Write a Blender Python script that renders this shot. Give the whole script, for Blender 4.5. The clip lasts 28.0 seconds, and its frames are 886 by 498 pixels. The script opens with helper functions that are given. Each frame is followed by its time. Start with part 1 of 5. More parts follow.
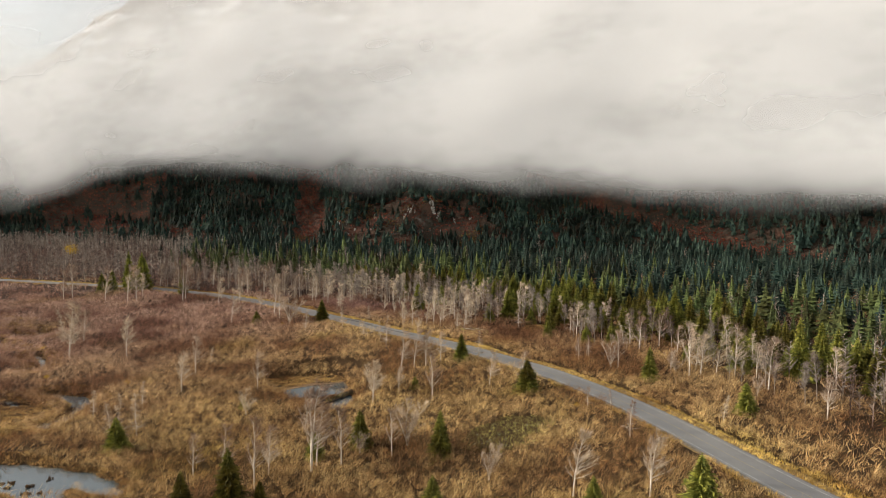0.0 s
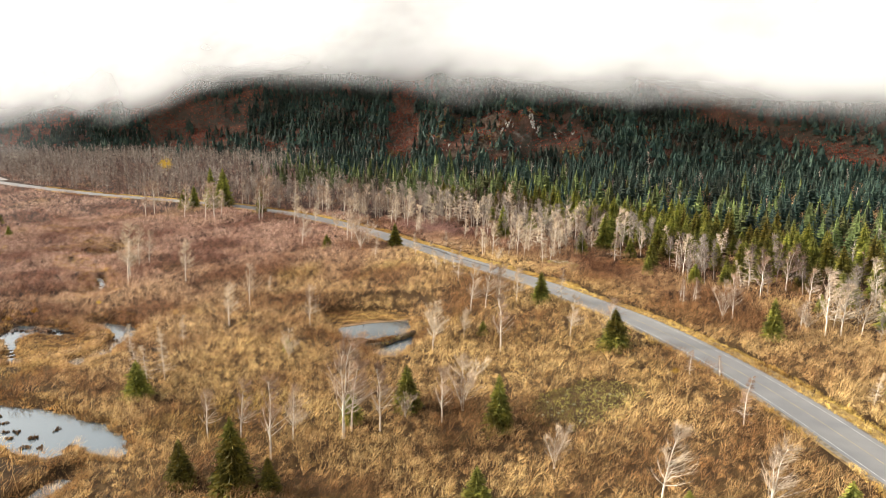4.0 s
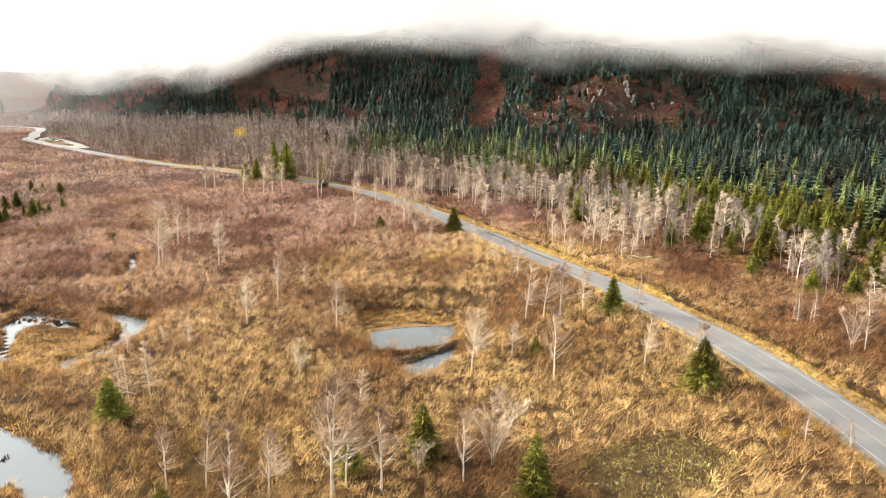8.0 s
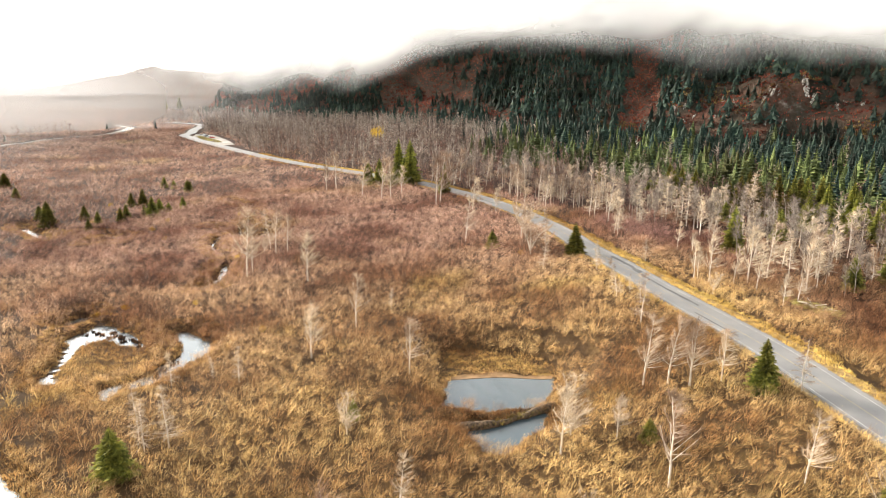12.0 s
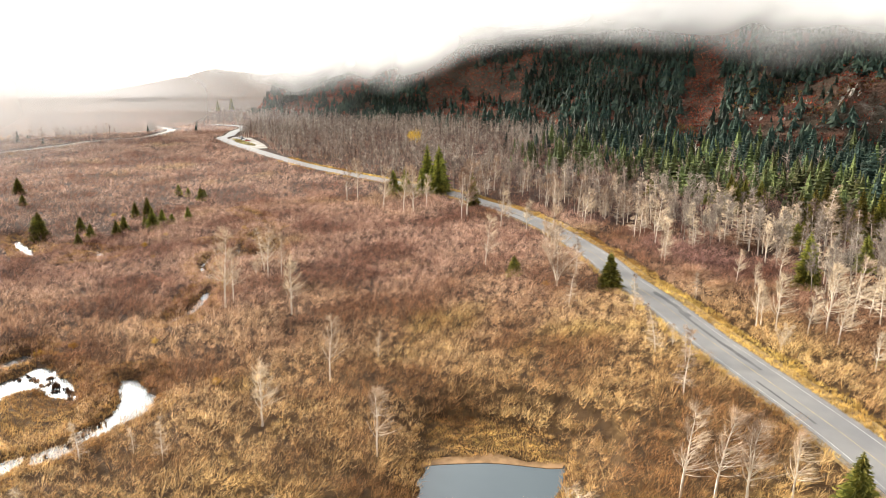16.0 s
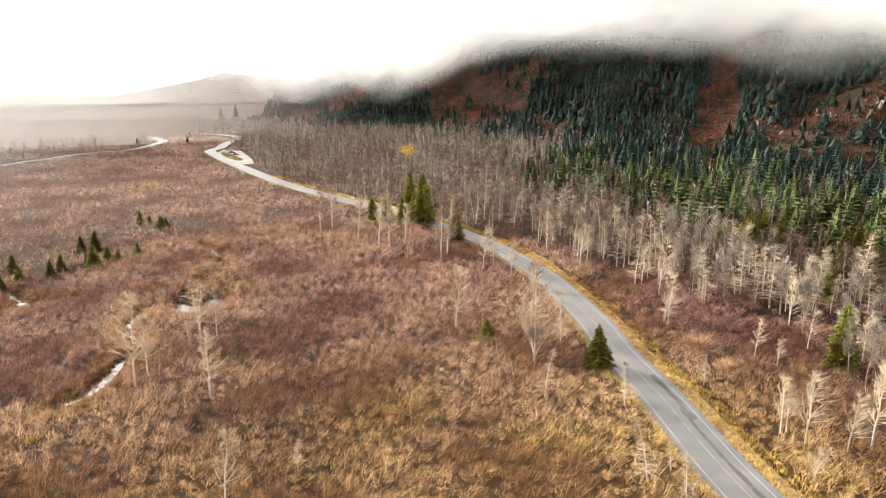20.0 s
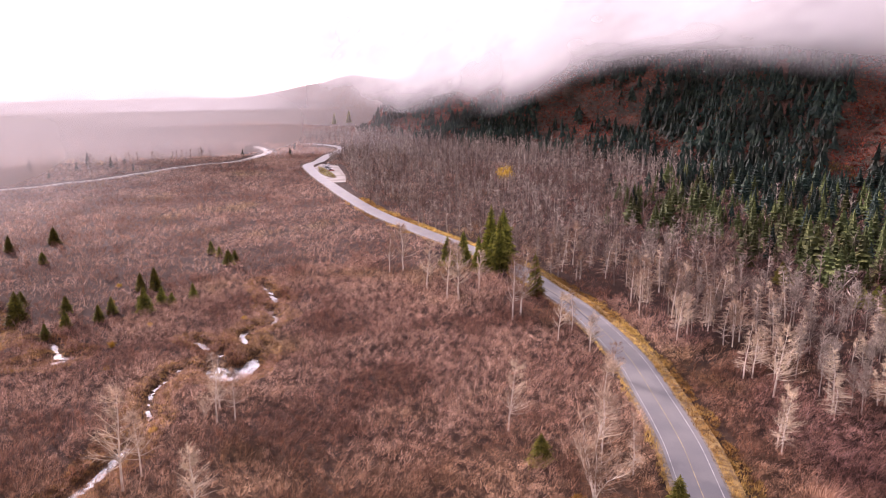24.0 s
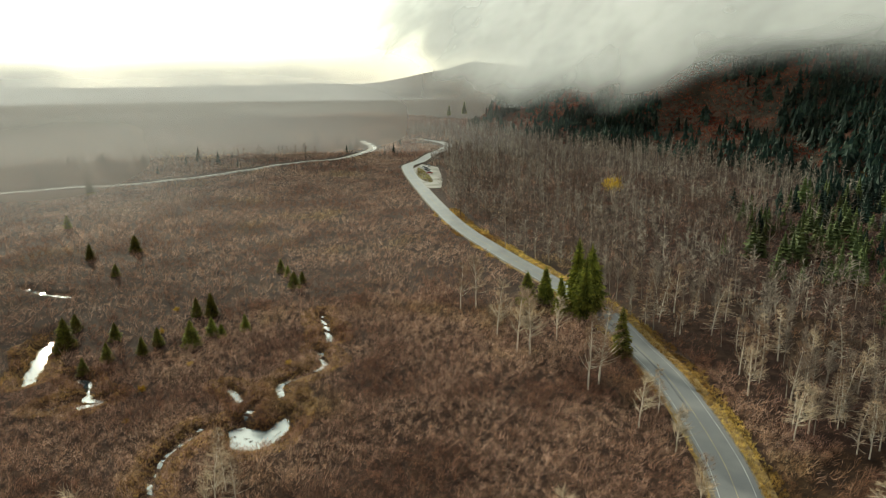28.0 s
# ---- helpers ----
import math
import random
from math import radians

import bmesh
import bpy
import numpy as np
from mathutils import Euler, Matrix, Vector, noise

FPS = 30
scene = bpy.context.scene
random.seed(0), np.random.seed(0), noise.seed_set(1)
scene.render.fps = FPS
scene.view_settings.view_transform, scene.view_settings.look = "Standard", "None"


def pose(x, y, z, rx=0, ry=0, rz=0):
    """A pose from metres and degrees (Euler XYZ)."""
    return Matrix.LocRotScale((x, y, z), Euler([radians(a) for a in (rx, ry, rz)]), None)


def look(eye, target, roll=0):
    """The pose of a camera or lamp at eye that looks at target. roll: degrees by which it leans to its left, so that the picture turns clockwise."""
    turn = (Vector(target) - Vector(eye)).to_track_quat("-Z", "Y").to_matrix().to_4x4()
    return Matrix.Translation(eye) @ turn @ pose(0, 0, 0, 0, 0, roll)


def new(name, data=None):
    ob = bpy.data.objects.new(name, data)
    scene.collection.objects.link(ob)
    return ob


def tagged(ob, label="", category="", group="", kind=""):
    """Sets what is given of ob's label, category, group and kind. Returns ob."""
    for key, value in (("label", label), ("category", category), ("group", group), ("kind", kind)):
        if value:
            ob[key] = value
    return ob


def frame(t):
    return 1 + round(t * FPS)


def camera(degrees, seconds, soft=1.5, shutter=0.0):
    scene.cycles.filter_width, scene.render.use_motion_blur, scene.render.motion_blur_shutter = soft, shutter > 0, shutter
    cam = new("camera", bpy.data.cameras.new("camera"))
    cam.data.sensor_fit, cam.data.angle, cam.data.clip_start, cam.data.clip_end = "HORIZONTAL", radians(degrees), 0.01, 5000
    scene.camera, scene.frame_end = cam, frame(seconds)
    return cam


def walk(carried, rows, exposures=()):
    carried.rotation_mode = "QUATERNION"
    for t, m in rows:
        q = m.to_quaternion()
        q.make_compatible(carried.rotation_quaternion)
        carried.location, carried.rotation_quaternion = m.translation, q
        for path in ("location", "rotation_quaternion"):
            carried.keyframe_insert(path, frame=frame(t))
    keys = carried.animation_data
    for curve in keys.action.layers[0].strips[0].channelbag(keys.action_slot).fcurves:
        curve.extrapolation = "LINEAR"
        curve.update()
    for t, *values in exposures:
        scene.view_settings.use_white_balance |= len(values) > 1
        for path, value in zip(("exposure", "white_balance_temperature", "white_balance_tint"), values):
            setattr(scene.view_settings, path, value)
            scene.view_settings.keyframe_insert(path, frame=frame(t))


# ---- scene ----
cam = camera(64.1, 28.0, soft=0.95)
METRES, EYE, TILT, LEAN, TURN = 250.0, 57.0, -3.7, 0.0, 0.0
ROWS = [
    (0.0, 0.0, 0.0, 0.0, 0.0, 0.0, -0.0),
    (0.5, 0.0045, 0.016, 0.0009, 0.98, -0.99, -0.04),
    (1.0, 0.009, 0.0329, 0.002, 2.02, -2.06, -0.1),
    (1.5, 0.0134, 0.05, 0.003, 3.14, -3.0, -0.17),
    (2.0, 0.0172, 0.0662, 0.0039, 4.29, -3.84, -0.23),
    (2.5, 0.0211, 0.0834, 0.0049, 5.56, -4.7, -0.3),
    (3.0, 0.0247, 0.1008, 0.0057, 6.74, -5.57, -0.36),
    (3.5, 0.0277, 0.1174, 0.0065, 7.82, -6.26, -0.45),
    (5.5, 0.0388, 0.1867, 0.0102, 9.81, -8.68, -0.52),
    (6.0, 0.0407, 0.2036, 0.011, 10.27, -9.11, -0.56),
    (6.5, 0.0429, 0.2214, 0.0119, 11.64, -9.33, -0.66),
    (7.0, 0.0448, 0.2392, 0.0129, 13.21, -9.4, -0.76),
    (7.5, 0.0463, 0.2561, 0.0136, 14.71, -9.43, -0.86),
    (8.0, 0.0479, 0.2738, 0.0147, 16.27, -9.49, -0.95),
    (8.5, 0.0492, 0.2915, 0.0156, 17.83, -9.53, -1.03),
    (9.0, 0.0499, 0.3085, 0.0164, 19.3, -9.56, -1.11),
    (9.5, 0.0504, 0.3262, 0.0172, 20.85, -9.6, -1.19),
    (10.0, 0.0506, 0.3437, 0.018, 22.55, -9.63, -1.3),
    (10.5, 0.0504, 0.3602, 0.019, 24.29, -9.7, -1.39),
    (11.0, 0.0498, 0.3777, 0.02, 25.92, -9.76, -1.49),
    (11.5, 0.0487, 0.3947, 0.021, 27.6, -9.81, -1.61),
    (12.0, 0.0473, 0.4113, 0.0217, 28.72, -9.85, -1.68),
    (12.5, 0.0455, 0.4285, 0.0229, 29.2, -9.88, -1.7),
    (14.5, 0.0349, 0.4962, 0.0269, 29.94, -9.9, -1.65),
    (15.0, 0.0317, 0.5139, 0.0281, 31.0, -9.92, -1.68),
    (15.5, 0.0285, 0.5316, 0.0292, 32.25, -9.93, -1.72),
    (16.0, 0.0254, 0.5486, 0.0302, 33.38, -9.94, -1.75),
    (16.5, 0.0219, 0.5666, 0.0312, 33.64, -9.92, -1.74),
    (17.0, 0.0182, 0.5843, 0.0331, 33.81, -9.91, -1.76),
    (17.5, 0.0148, 0.6009, 0.0361, 33.95, -9.92, -1.72),
    (18.0, 0.0106, 0.6184, 0.0403, 34.07, -9.9, -1.7),
    (18.5, 0.0067, 0.6359, 0.0462, 34.2, -9.88, -1.68),
    (19.0, 0.0029, 0.6525, 0.0522, 34.33, -9.85, -1.67),
    (19.5, -0.0013, 0.6697, 0.0584, 34.45, -9.84, -1.67),
    (20.0, -0.0055, 0.6865, 0.0642, 34.58, -9.83, -1.67),
    (20.5, -0.0098, 0.704, 0.0704, 34.72, -9.82, -1.65),
    (21.0, -0.0146, 0.7216, 0.0764, 35.05, -9.83, -1.62),
    (21.5, -0.0189, 0.7383, 0.0823, 36.28, -9.86, -1.7),
    (23.5, -0.0376, 0.8057, 0.1082, 42.55, -10.08, -2.02),
    (24.0, -0.0425, 0.822, 0.1143, 44.09, -10.13, -2.1),
    (24.5, -0.0479, 0.8387, 0.1204, 45.68, -10.15, -2.2),
    (25.0, -0.0541, 0.8552, 0.1268, 47.23, -10.22, -2.31),
    (25.5, -0.0605, 0.8708, 0.1332, 48.72, -10.31, -2.41),
    (26.0, -0.0678, 0.8873, 0.1394, 50.26, -10.38, -2.52),
    (26.5, -0.0755, 0.9034, 0.1458, 51.75, -10.52, -2.6),
    (27.0, -0.0829, 0.9187, 0.152, 53.18, -10.72, -2.68),
    (27.5, -0.0904, 0.9348, 0.1573, 53.89, -11.11, -2.69),
    (28.0, -0.0988, 0.9512, 0.1599, 54.01, -11.69, -2.68),
]
EXPOSURES = [(0.0, 0.06, 6500, 10), (1.5, 0.36, 6500, 10), (3.0, 0.74, 6500, 10), (6.0, 1.28, 6500, 10), (11.0, 1.31, 6500, 10), (16.0, 1.26, 6500, 10), (20.5, 1.18, 6500, 10),
             (22.0, 1.0, 6500, 14), (24.0, 0.8, 6350, 46), (25.0, 0.42, 6700, 12), (26.0, 0.22, 6750, -2), (28.0, 0.06, 6550, -8)]
walk(cam, [(t, pose(0, 0, EYE, TILT, LEAN, TURN) @ pose(METRES * x, METRES * y, METRES * z, 90 + pitch, roll, yaw)) for t, x, y, z, yaw, pitch, roll in ROWS], EXPOSURES)

# ---- light: low autumn sun through thin cloud, bright overcast sky ----
SUN_AZ, SUN_EL = 84.0, 19.0          # degrees left of +y, degrees up
sun_way = Vector((-math.sin(radians(SUN_AZ)) * math.cos(radians(SUN_EL)), math.cos(radians(SUN_AZ)) * math.cos(radians(SUN_EL)), math.sin(radians(SUN_EL))))
world = bpy.data.worlds.new("sky")
scene.world = world
world.use_nodes = True
wn, wl = world.node_tree.nodes, world.node_tree.links
wn.clear()
out = wn.new("ShaderNodeOutputWorld")
sky = wn.new("ShaderNodeTexSky")
sky.sky_type, sky.sun_disc = "NISHITA", False
sky.sun_elevation, sky.sun_rotation = radians(SUN_EL), radians(-SUN_AZ)
b_sky = wn.new("ShaderNodeBackground")
b_sky.inputs[1].default_value = 0.05
wl.new(sky.outputs[0], b_sky.inputs[0])
# the overcast itself: cream cloud, with soft denser and thinner parts
tc = wn.new("ShaderNodeTexCoord")
wnoise = wn.new("ShaderNodeTexNoise")
wnoise.inputs["Scale"].default_value, wnoise.inputs["Detail"].default_value = 2.2, 5
wl.new(tc.outputs["Generated"], wnoise.inputs["Vector"])
wramp = wn.new("ShaderNodeValToRGB")
wramp.color_ramp.elements[0].position, wramp.color_ramp.elements[0].color = 0.3, (0.86, 0.83, 0.77, 1)
wramp.color_ramp.elements[1].position, wramp.color_ramp.elements[1].color = 0.65, (1.0, 0.96, 0.86, 1)
wl.new(wnoise.outputs["Fac"], wramp.inputs[0])
b_cloud = wn.new("ShaderNodeBackground")
b_cloud.inputs[1].default_value = 0.48
wl.new(wramp.outputs[0], b_cloud.inputs[0])
# thin cloud scatters the sun forwards: the sky brightens round it
wdot = wn.new("ShaderNodeVectorMath")
wdot.operation = "DOT_PRODUCT"
wl.new(tc.outputs["Generated"], wdot.inputs[0])
wdot.inputs[1].default_value = sun_way
wide, tight = wn.new("ShaderNodeMapRange"), wn.new("ShaderNodeMapRange")
for node, a0, b0, c0, d0 in ((wide, 0.45, 1.0, 0.4, 1.6), (tight, 0.86, 1.0, 0.0, 4.0)):
    node.interpolation_type = "SMOOTHSTEP"
    for i, value in enumerate((a0, b0, c0, d0)):
        node.inputs[i + 1].default_value = value
    wl.new(wdot.outputs["Value"], node.inputs[0])
wsum = wn.new("ShaderNodeMath")
wl.new(wide.outputs[0], wsum.inputs[0])
wl.new(tight.outputs[0], wsum.inputs[1])
wl.new(wsum.outputs[0], b_cloud.inputs[1])
wadd = wn.new("ShaderNodeAddShader")
wl.new(b_sky.outputs[0], wadd.inputs[0])
wl.new(b_cloud.outputs[0], wadd.inputs[1])
wl.new(wadd.outputs[0], out.inputs[0])
sun = new("sun", bpy.data.lights.new("sun", "SUN"))
sun.data.energy, sun.data.angle, sun.data.color = 5.0, radians(2.0), (1.0, 0.9, 0.76)
sun.matrix_world = look((0, 0, 0), -sun_way)


# ---- materials ----
class Nodes:
    """A small builder for procedural materials."""
    def __init__(self, name, rough=0.9, spec=0.2):
        self.mat = bpy.data.materials.new(name)
        self.mat.use_nodes = True
        self.n, self.l = self.mat.node_tree.nodes, self.mat.node_tree.links
        self.bsdf = self.n["Principled BSDF"]
        self.bsdf.inputs["Roughness"].default_value = rough
        self.bsdf.inputs["Specular IOR Level"].default_value = spec

    def add(self, kind, **sockets):
        node = self.n.new(kind)
        for key, value in sockets.items():
            self.put(node.inputs[key], value)
        return node

    def put(self, socket, value):
        if isinstance(value, bpy.types.NodeSocket):
            self.l.new(value, socket)
        else:
            socket.default_value = value

    def position(self):
        return self.n.new("ShaderNodeNewGeometry").outputs["Position"]

    def island(self):
        return self.n.new("ShaderNodeNewGeometry").outputs["Random Per Island"]

    def each(self):
        return self.n.new("ShaderNodeObjectInfo").outputs["Random"]

    def noise(self, scale, detail=3.0, vector=None, rough=0.55):
        node = self.add("ShaderNodeTexNoise", Scale=scale, Detail=detail, Roughness=rough, Vector=vector or self.position())
        return node.outputs["Fac"]

    def ramp(self, fac, *stops):
        node = self.n.new("ShaderNodeValToRGB")
        els = node.color_ramp.elements
        while len(els) < len(stops):
            els.new(0.5)
        for el, (p, c) in zip(els, stops):
            el.position = p
            el.color = (*c, 1) if isinstance(c, tuple) else (c, c, c, 1)
        self.put(node.inputs[0], fac)
        return node.outputs[0]

    def mix(self, fac, a, b, kind="MIX"):
        node = self.n.new("ShaderNodeMix")
        node.data_type, node.blend_type = "RGBA", kind
        for i, v in ((0, fac), (6, a), (7, b)):
            self.put(node.inputs[i], (*v, 1) if isinstance(v, tuple) else v)
        return node.outputs[2]

    def math(self, op, a, b=0.0, c=0.0, clamp=False):
        node = self.n.new("ShaderNodeMath")
        node.operation, node.use_clamp = op, clamp
        for i, v in enumerate((a, b, c)):
            self.put(node.inputs[i], v)
        return node.outputs[0]

    def span(self, v, a, b, c=0.0, d=1.0):
        """v from a..b to c..d, smooth and clamped."""
        node = self.n.new("ShaderNodeMapRange")
        node.interpolation_type = "SMOOTHSTEP"
        for i, x in enumerate((v, a, b, c, d)):
            self.put(node.inputs[i], x)
        return node.outputs[0]

    def xyz(self):
        node = self.n.new("ShaderNodeSeparateXYZ")
        self.l.new(self.position(), node.inputs[0])
        return node.outputs

    def color(self, c):
        self.put(self.bsdf.inputs["Base Color"], (*c, 1) if isinstance(c, tuple) else c)
        return self

    def bump(self, height, strength=0.5, distance=0.1):
        node = self.add("ShaderNodeBump", Height=height, Strength=strength, Distance=distance)
        self.l.new(node.outputs[0], self.bsdf.inputs["Normal"])
        return self


def plain(name, a, b, scale=3.0, rough=0.85, spec=0.2, metal=0.0):
    m = Nodes(name, rough, spec)
    m.bsdf.inputs["Metallic"].default_value = metal
    m.color(m.mix(m.span(m.noise(scale, 5), 0.35, 0.65), a, b))
    return m.mat


def foliage(name, stops, region=None, rough=0.8, through_light=0.25, calm=0.9):
    """Twigs, grass or needles: colour by single twig, drifting over tens of metres; some light passes through."""
    m = Nodes(name, rough, 0.15)
    c = m.ramp(m.island(), *stops)
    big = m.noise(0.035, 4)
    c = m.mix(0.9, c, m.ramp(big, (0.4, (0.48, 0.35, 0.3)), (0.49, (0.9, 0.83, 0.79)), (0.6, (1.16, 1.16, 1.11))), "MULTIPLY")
    # bush-sized random tone, its range widened to paint shadow between the clumps
    clump_shade = m.ramp(m.noise(0.42, 3), (0.3, (0.24, 0.2, 0.18)), (0.47, (0.88, 0.86, 0.85)), (0.68, (1.7, 1.7, 1.62)))
    c = m.mix(calm, c, clump_shade, "MULTIPLY")
    if region:
        c = region(m, c)
    m.color(c)
    tr = m.add("ShaderNodeBsdfTranslucent", Color=c)
    mix = m.add("ShaderNodeMixShader", Fac=through_light)
    m.l.new(m.bsdf.outputs[0], mix.inputs[1])
    m.l.new(tr.outputs[0], mix.inputs[2])
    m.l.new(mix.outputs[0], m.n["Material Output"].inputs[0])
    return m.mat


def valley_tint(m, c):
    """Further up the valley and towards the stream the brush turns mauve-brown, partly haze put into its colour; near
    the road it is olive in places.
    """
    x, y, z = m.xyz()
    s = m.math("ADD", m.math("MULTIPLY", x, -0.75), m.math("MULTIPLY", y, 0.65))
    red = m.span(m.math("ADD", s, m.math("MULTIPLY", m.noise(0.02, 4), 160.0)), 260.0, 390.0, 0.0, 0.95)
    c = m.mix(red, c, m.mix(1.0, c, (0.8, 0.77, 1.08), "MULTIPLY"))
    east = m.span(m.math("ADD", s, m.math("MULTIPLY", m.noise(0.03, 3), 120.0)), 200.0, 320.0, 0.8, 0.0)
    c = m.mix(east, c, m.mix(1.0, c, (0.99, 1.02, 0.8), "MULTIPLY"))
    olive = m.span(m.noise(0.028, 3, m.add("ShaderNodeMapping", Vector=m.position(), Location=(311, 77, 0)).outputs[0]), 0.56, 0.7, 0.0, 0.5)
    c = m.mix(olive, c, m.mix(1.0, c, (0.95, 1.05, 0.55), "MULTIPLY"))
    # between the road and the wood the brush turns darker and mauve-brown
    line = m.math("MULTIPLY_ADD", m.math("MULTIPLY_ADD", y, -0.001474, 0.0346), y, 80.86)
    past = m.math("ADD", m.math("SUBTRACT", x, line), m.math("MULTIPLY_ADD", m.noise(0.06, 3), 24.0, -12.0))
    alder = m.math("MULTIPLY", m.span(past, 16.0, 34.0, 0.0, 0.9), m.math("MULTIPLY", m.span(y, 205.0, 275.0, 0.45, 1.0), m.span(y, 340.0, 430.0, 1.0, 0.5)))
    return m.mix(alder, c, m.mix(1.0, c, (0.56, 0.47, 0.56), "MULTIPLY"))


M = {}
M["brush"] = foliage("brush twigs", [(0.0, (0.185, 0.095, 0.05)), (0.3, (0.385, 0.235, 0.12)), (0.65, (0.59, 0.41, 0.235)), (1.0, (0.8, 0.62, 0.4))], valley_tint, 0.8, 0.25)
M["verge"] = foliage("verge grass", [(0.0, (0.35, 0.225, 0.065)), (0.5, (0.54, 0.385, 0.115)), (1.0, (0.64, 0.51, 0.2))])
M["sedge"] = foliage("sedge", [(0.0, (0.27, 0.15, 0.06)), (0.5, (0.43, 0.27, 0.11)), (1.0, (0.5, 0.37, 0.165))])
M["moss"] = foliage("moss tussocks", [(0.0, (0.16, 0.15, 0.045)), (0.5, (0.32, 0.3, 0.085)), (1.0, (0.5, 0.46, 0.19))])
# near to far: sunlit, then cloud-shaded and hazy tones put into the needle colour
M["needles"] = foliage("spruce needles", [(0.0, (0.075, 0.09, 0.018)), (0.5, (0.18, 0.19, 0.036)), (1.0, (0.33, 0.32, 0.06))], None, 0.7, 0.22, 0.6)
M["shaded needles"] = foliage("shaded spruce needles", [(0.0, (0.016, 0.033, 0.028)), (0.6, (0.027, 0.048, 0.038)), (1.0, (0.04, 0.062, 0.043))], None, 0.8, 0.1, 0.5)
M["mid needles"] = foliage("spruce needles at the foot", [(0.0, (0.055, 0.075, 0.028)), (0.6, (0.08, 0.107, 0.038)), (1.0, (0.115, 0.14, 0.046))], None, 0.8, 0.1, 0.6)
# undergrowth twigs, darkened to stand in for shadow beneath the brush
M["shade-dark brush"] = foliage("shade-dark undergrowth twigs", [(0.0, (0.045, 0.022, 0.012)), (0.6, (0.11, 0.062, 0.032)), (1.0, (0.22, 0.135, 0.062))], valley_tint)
M["gold"] = foliage("gold leaves", [(0.0, (0.38, 0.24, 0.03)), (1.0, (0.6, 0.42, 0.06))])
M["rust"] = foliage("rust hillside brush", [(0.0, (0.14, 0.032, 0.026)), (0.5, (0.22, 0.053, 0.037)), (1.0, (0.28, 0.1, 0.05))])
M["ochre"] = foliage("ochre hillside brush", [(0.0, (0.1, 0.065, 0.028)), (0.5, (0.17, 0.115, 0.042)), (1.0, (0.24, 0.18, 0.075))])
M["bark"] = plain("pale bark", (0.46, 0.4, 0.33), (0.74, 0.67, 0.57), 1.2)
M["twig"] = foliage("pale bare twigs", [(0.0, (0.3, 0.24, 0.18)), (0.6, (0.47, 0.39, 0.305)), (1.0, (0.63, 0.54, 0.43))], None, 0.8, 0.1)
M["grey twig"] = foliage("grey forest twigs", [(0.0, (0.13, 0.108, 0.096)), (0.6, (0.26, 0.226, 0.203)), (1.0, (0.43, 0.38, 0.34))], None, 0.8, 0.1)
M["grey bark"] = plain("grey bark", (0.2, 0.165, 0.135), (0.4, 0.35, 0.3), 1.2)
M["spruce bark"] = plain("spruce bark", (0.09, 0.06, 0.045), (0.17, 0.12, 0.09), 2.0)
M["mud"] = plain("orange mud", (0.14, 0.08, 0.035), (0.24, 0.145, 0.07), 0.5, 0.8)
M["rock"] = plain("grey crag rock", (0.07, 0.058, 0.045), (0.4, 0.37, 0.33), 0.6, 0.9)
M["stone"] = plain("lichened stone", (0.14, 0.13, 0.07), (0.28, 0.26, 0.17), 1.0, 0.9)
M["stick"] = plain("wet sticks", (0.05, 0.035, 0.022), (0.16, 0.11, 0.07), 2.0, 0.9)
M["glass"] = plain("car glass", (0.02, 0.022, 0.025), (0.03, 0.032, 0.035), 1.0, 0.08, 0.5)
M["tyre"] = plain("tyre rubber", (0.015, 0.015, 0.015), (0.03, 0.03, 0.03), 4.0, 0.9)
for paint, c in (("white paint", (0.75, 0.75, 0.74)), ("silver paint", (0.45, 0.46, 0.48)), ("dark paint", (0.05, 0.055, 0.07)), ("red paint", (0.35, 0.04, 0.03))):
    M[paint] = plain(paint, c, tuple(v * 0.85 for v in c), 0.6, 0.3, 0.5)
M["line white"] = plain("road paint white", (0.3, 0.3, 0.29), (0.56, 0.56, 0.54), 0.8, 0.7)
M["line yellow"] = plain("road paint yellow", (0.28, 0.23, 0.13), (0.52, 0.42, 0.22), 0.5, 0.7)

m = Nodes("asphalt", 0.36, 0.5)
m.color(m.mix(m.span(m.noise(0.12, 5), 0.35, 0.7), m.ramp(m.noise(9.0, 4), (0.3, (0.082, 0.082, 0.088)), (0.7, (0.12, 0.12, 0.125))), (0.15, 0.147, 0.143)))
M["asphalt"] = m.bump(m.noise(25.0, 3), 0.3, 0.02).mat
M["gravel"] = plain("gravel shoulder", (0.12, 0.1, 0.08), (0.24, 0.2, 0.15), 1.5)
M["verge soil"] = plain("verge thatch", (0.12, 0.075, 0.035), (0.3, 0.2, 0.075), 0.9, 0.95)
M["river gravel"] = plain("river gravel", (0.22, 0.2, 0.18), (0.36, 0.335, 0.3), 0.08)

m = Nodes("water", 0.04, 0.8)
# blue of the reflected sky is put into the base colour
m.color(m.mix(m.noise(0.06, 3), (0.03, 0.045, 0.055), (0.05, 0.07, 0.08)))
M["water"] = m.bump(m.noise(0.9, 3), 0.02, 0.05).mat

m = Nodes("valley ground", 0.95, 0.1)
c = m.ramp(m.noise(0.35, 6), (0.25, (0.022, 0.013, 0.008)), (0.5, (0.048, 0.027, 0.014)), (0.75, (0.1, 0.06, 0.028)))
c = valley_tint(m, c)
M["ground"] = m.color(c).bump(m.noise(1.4, 5), 0.9, 0.4).mat

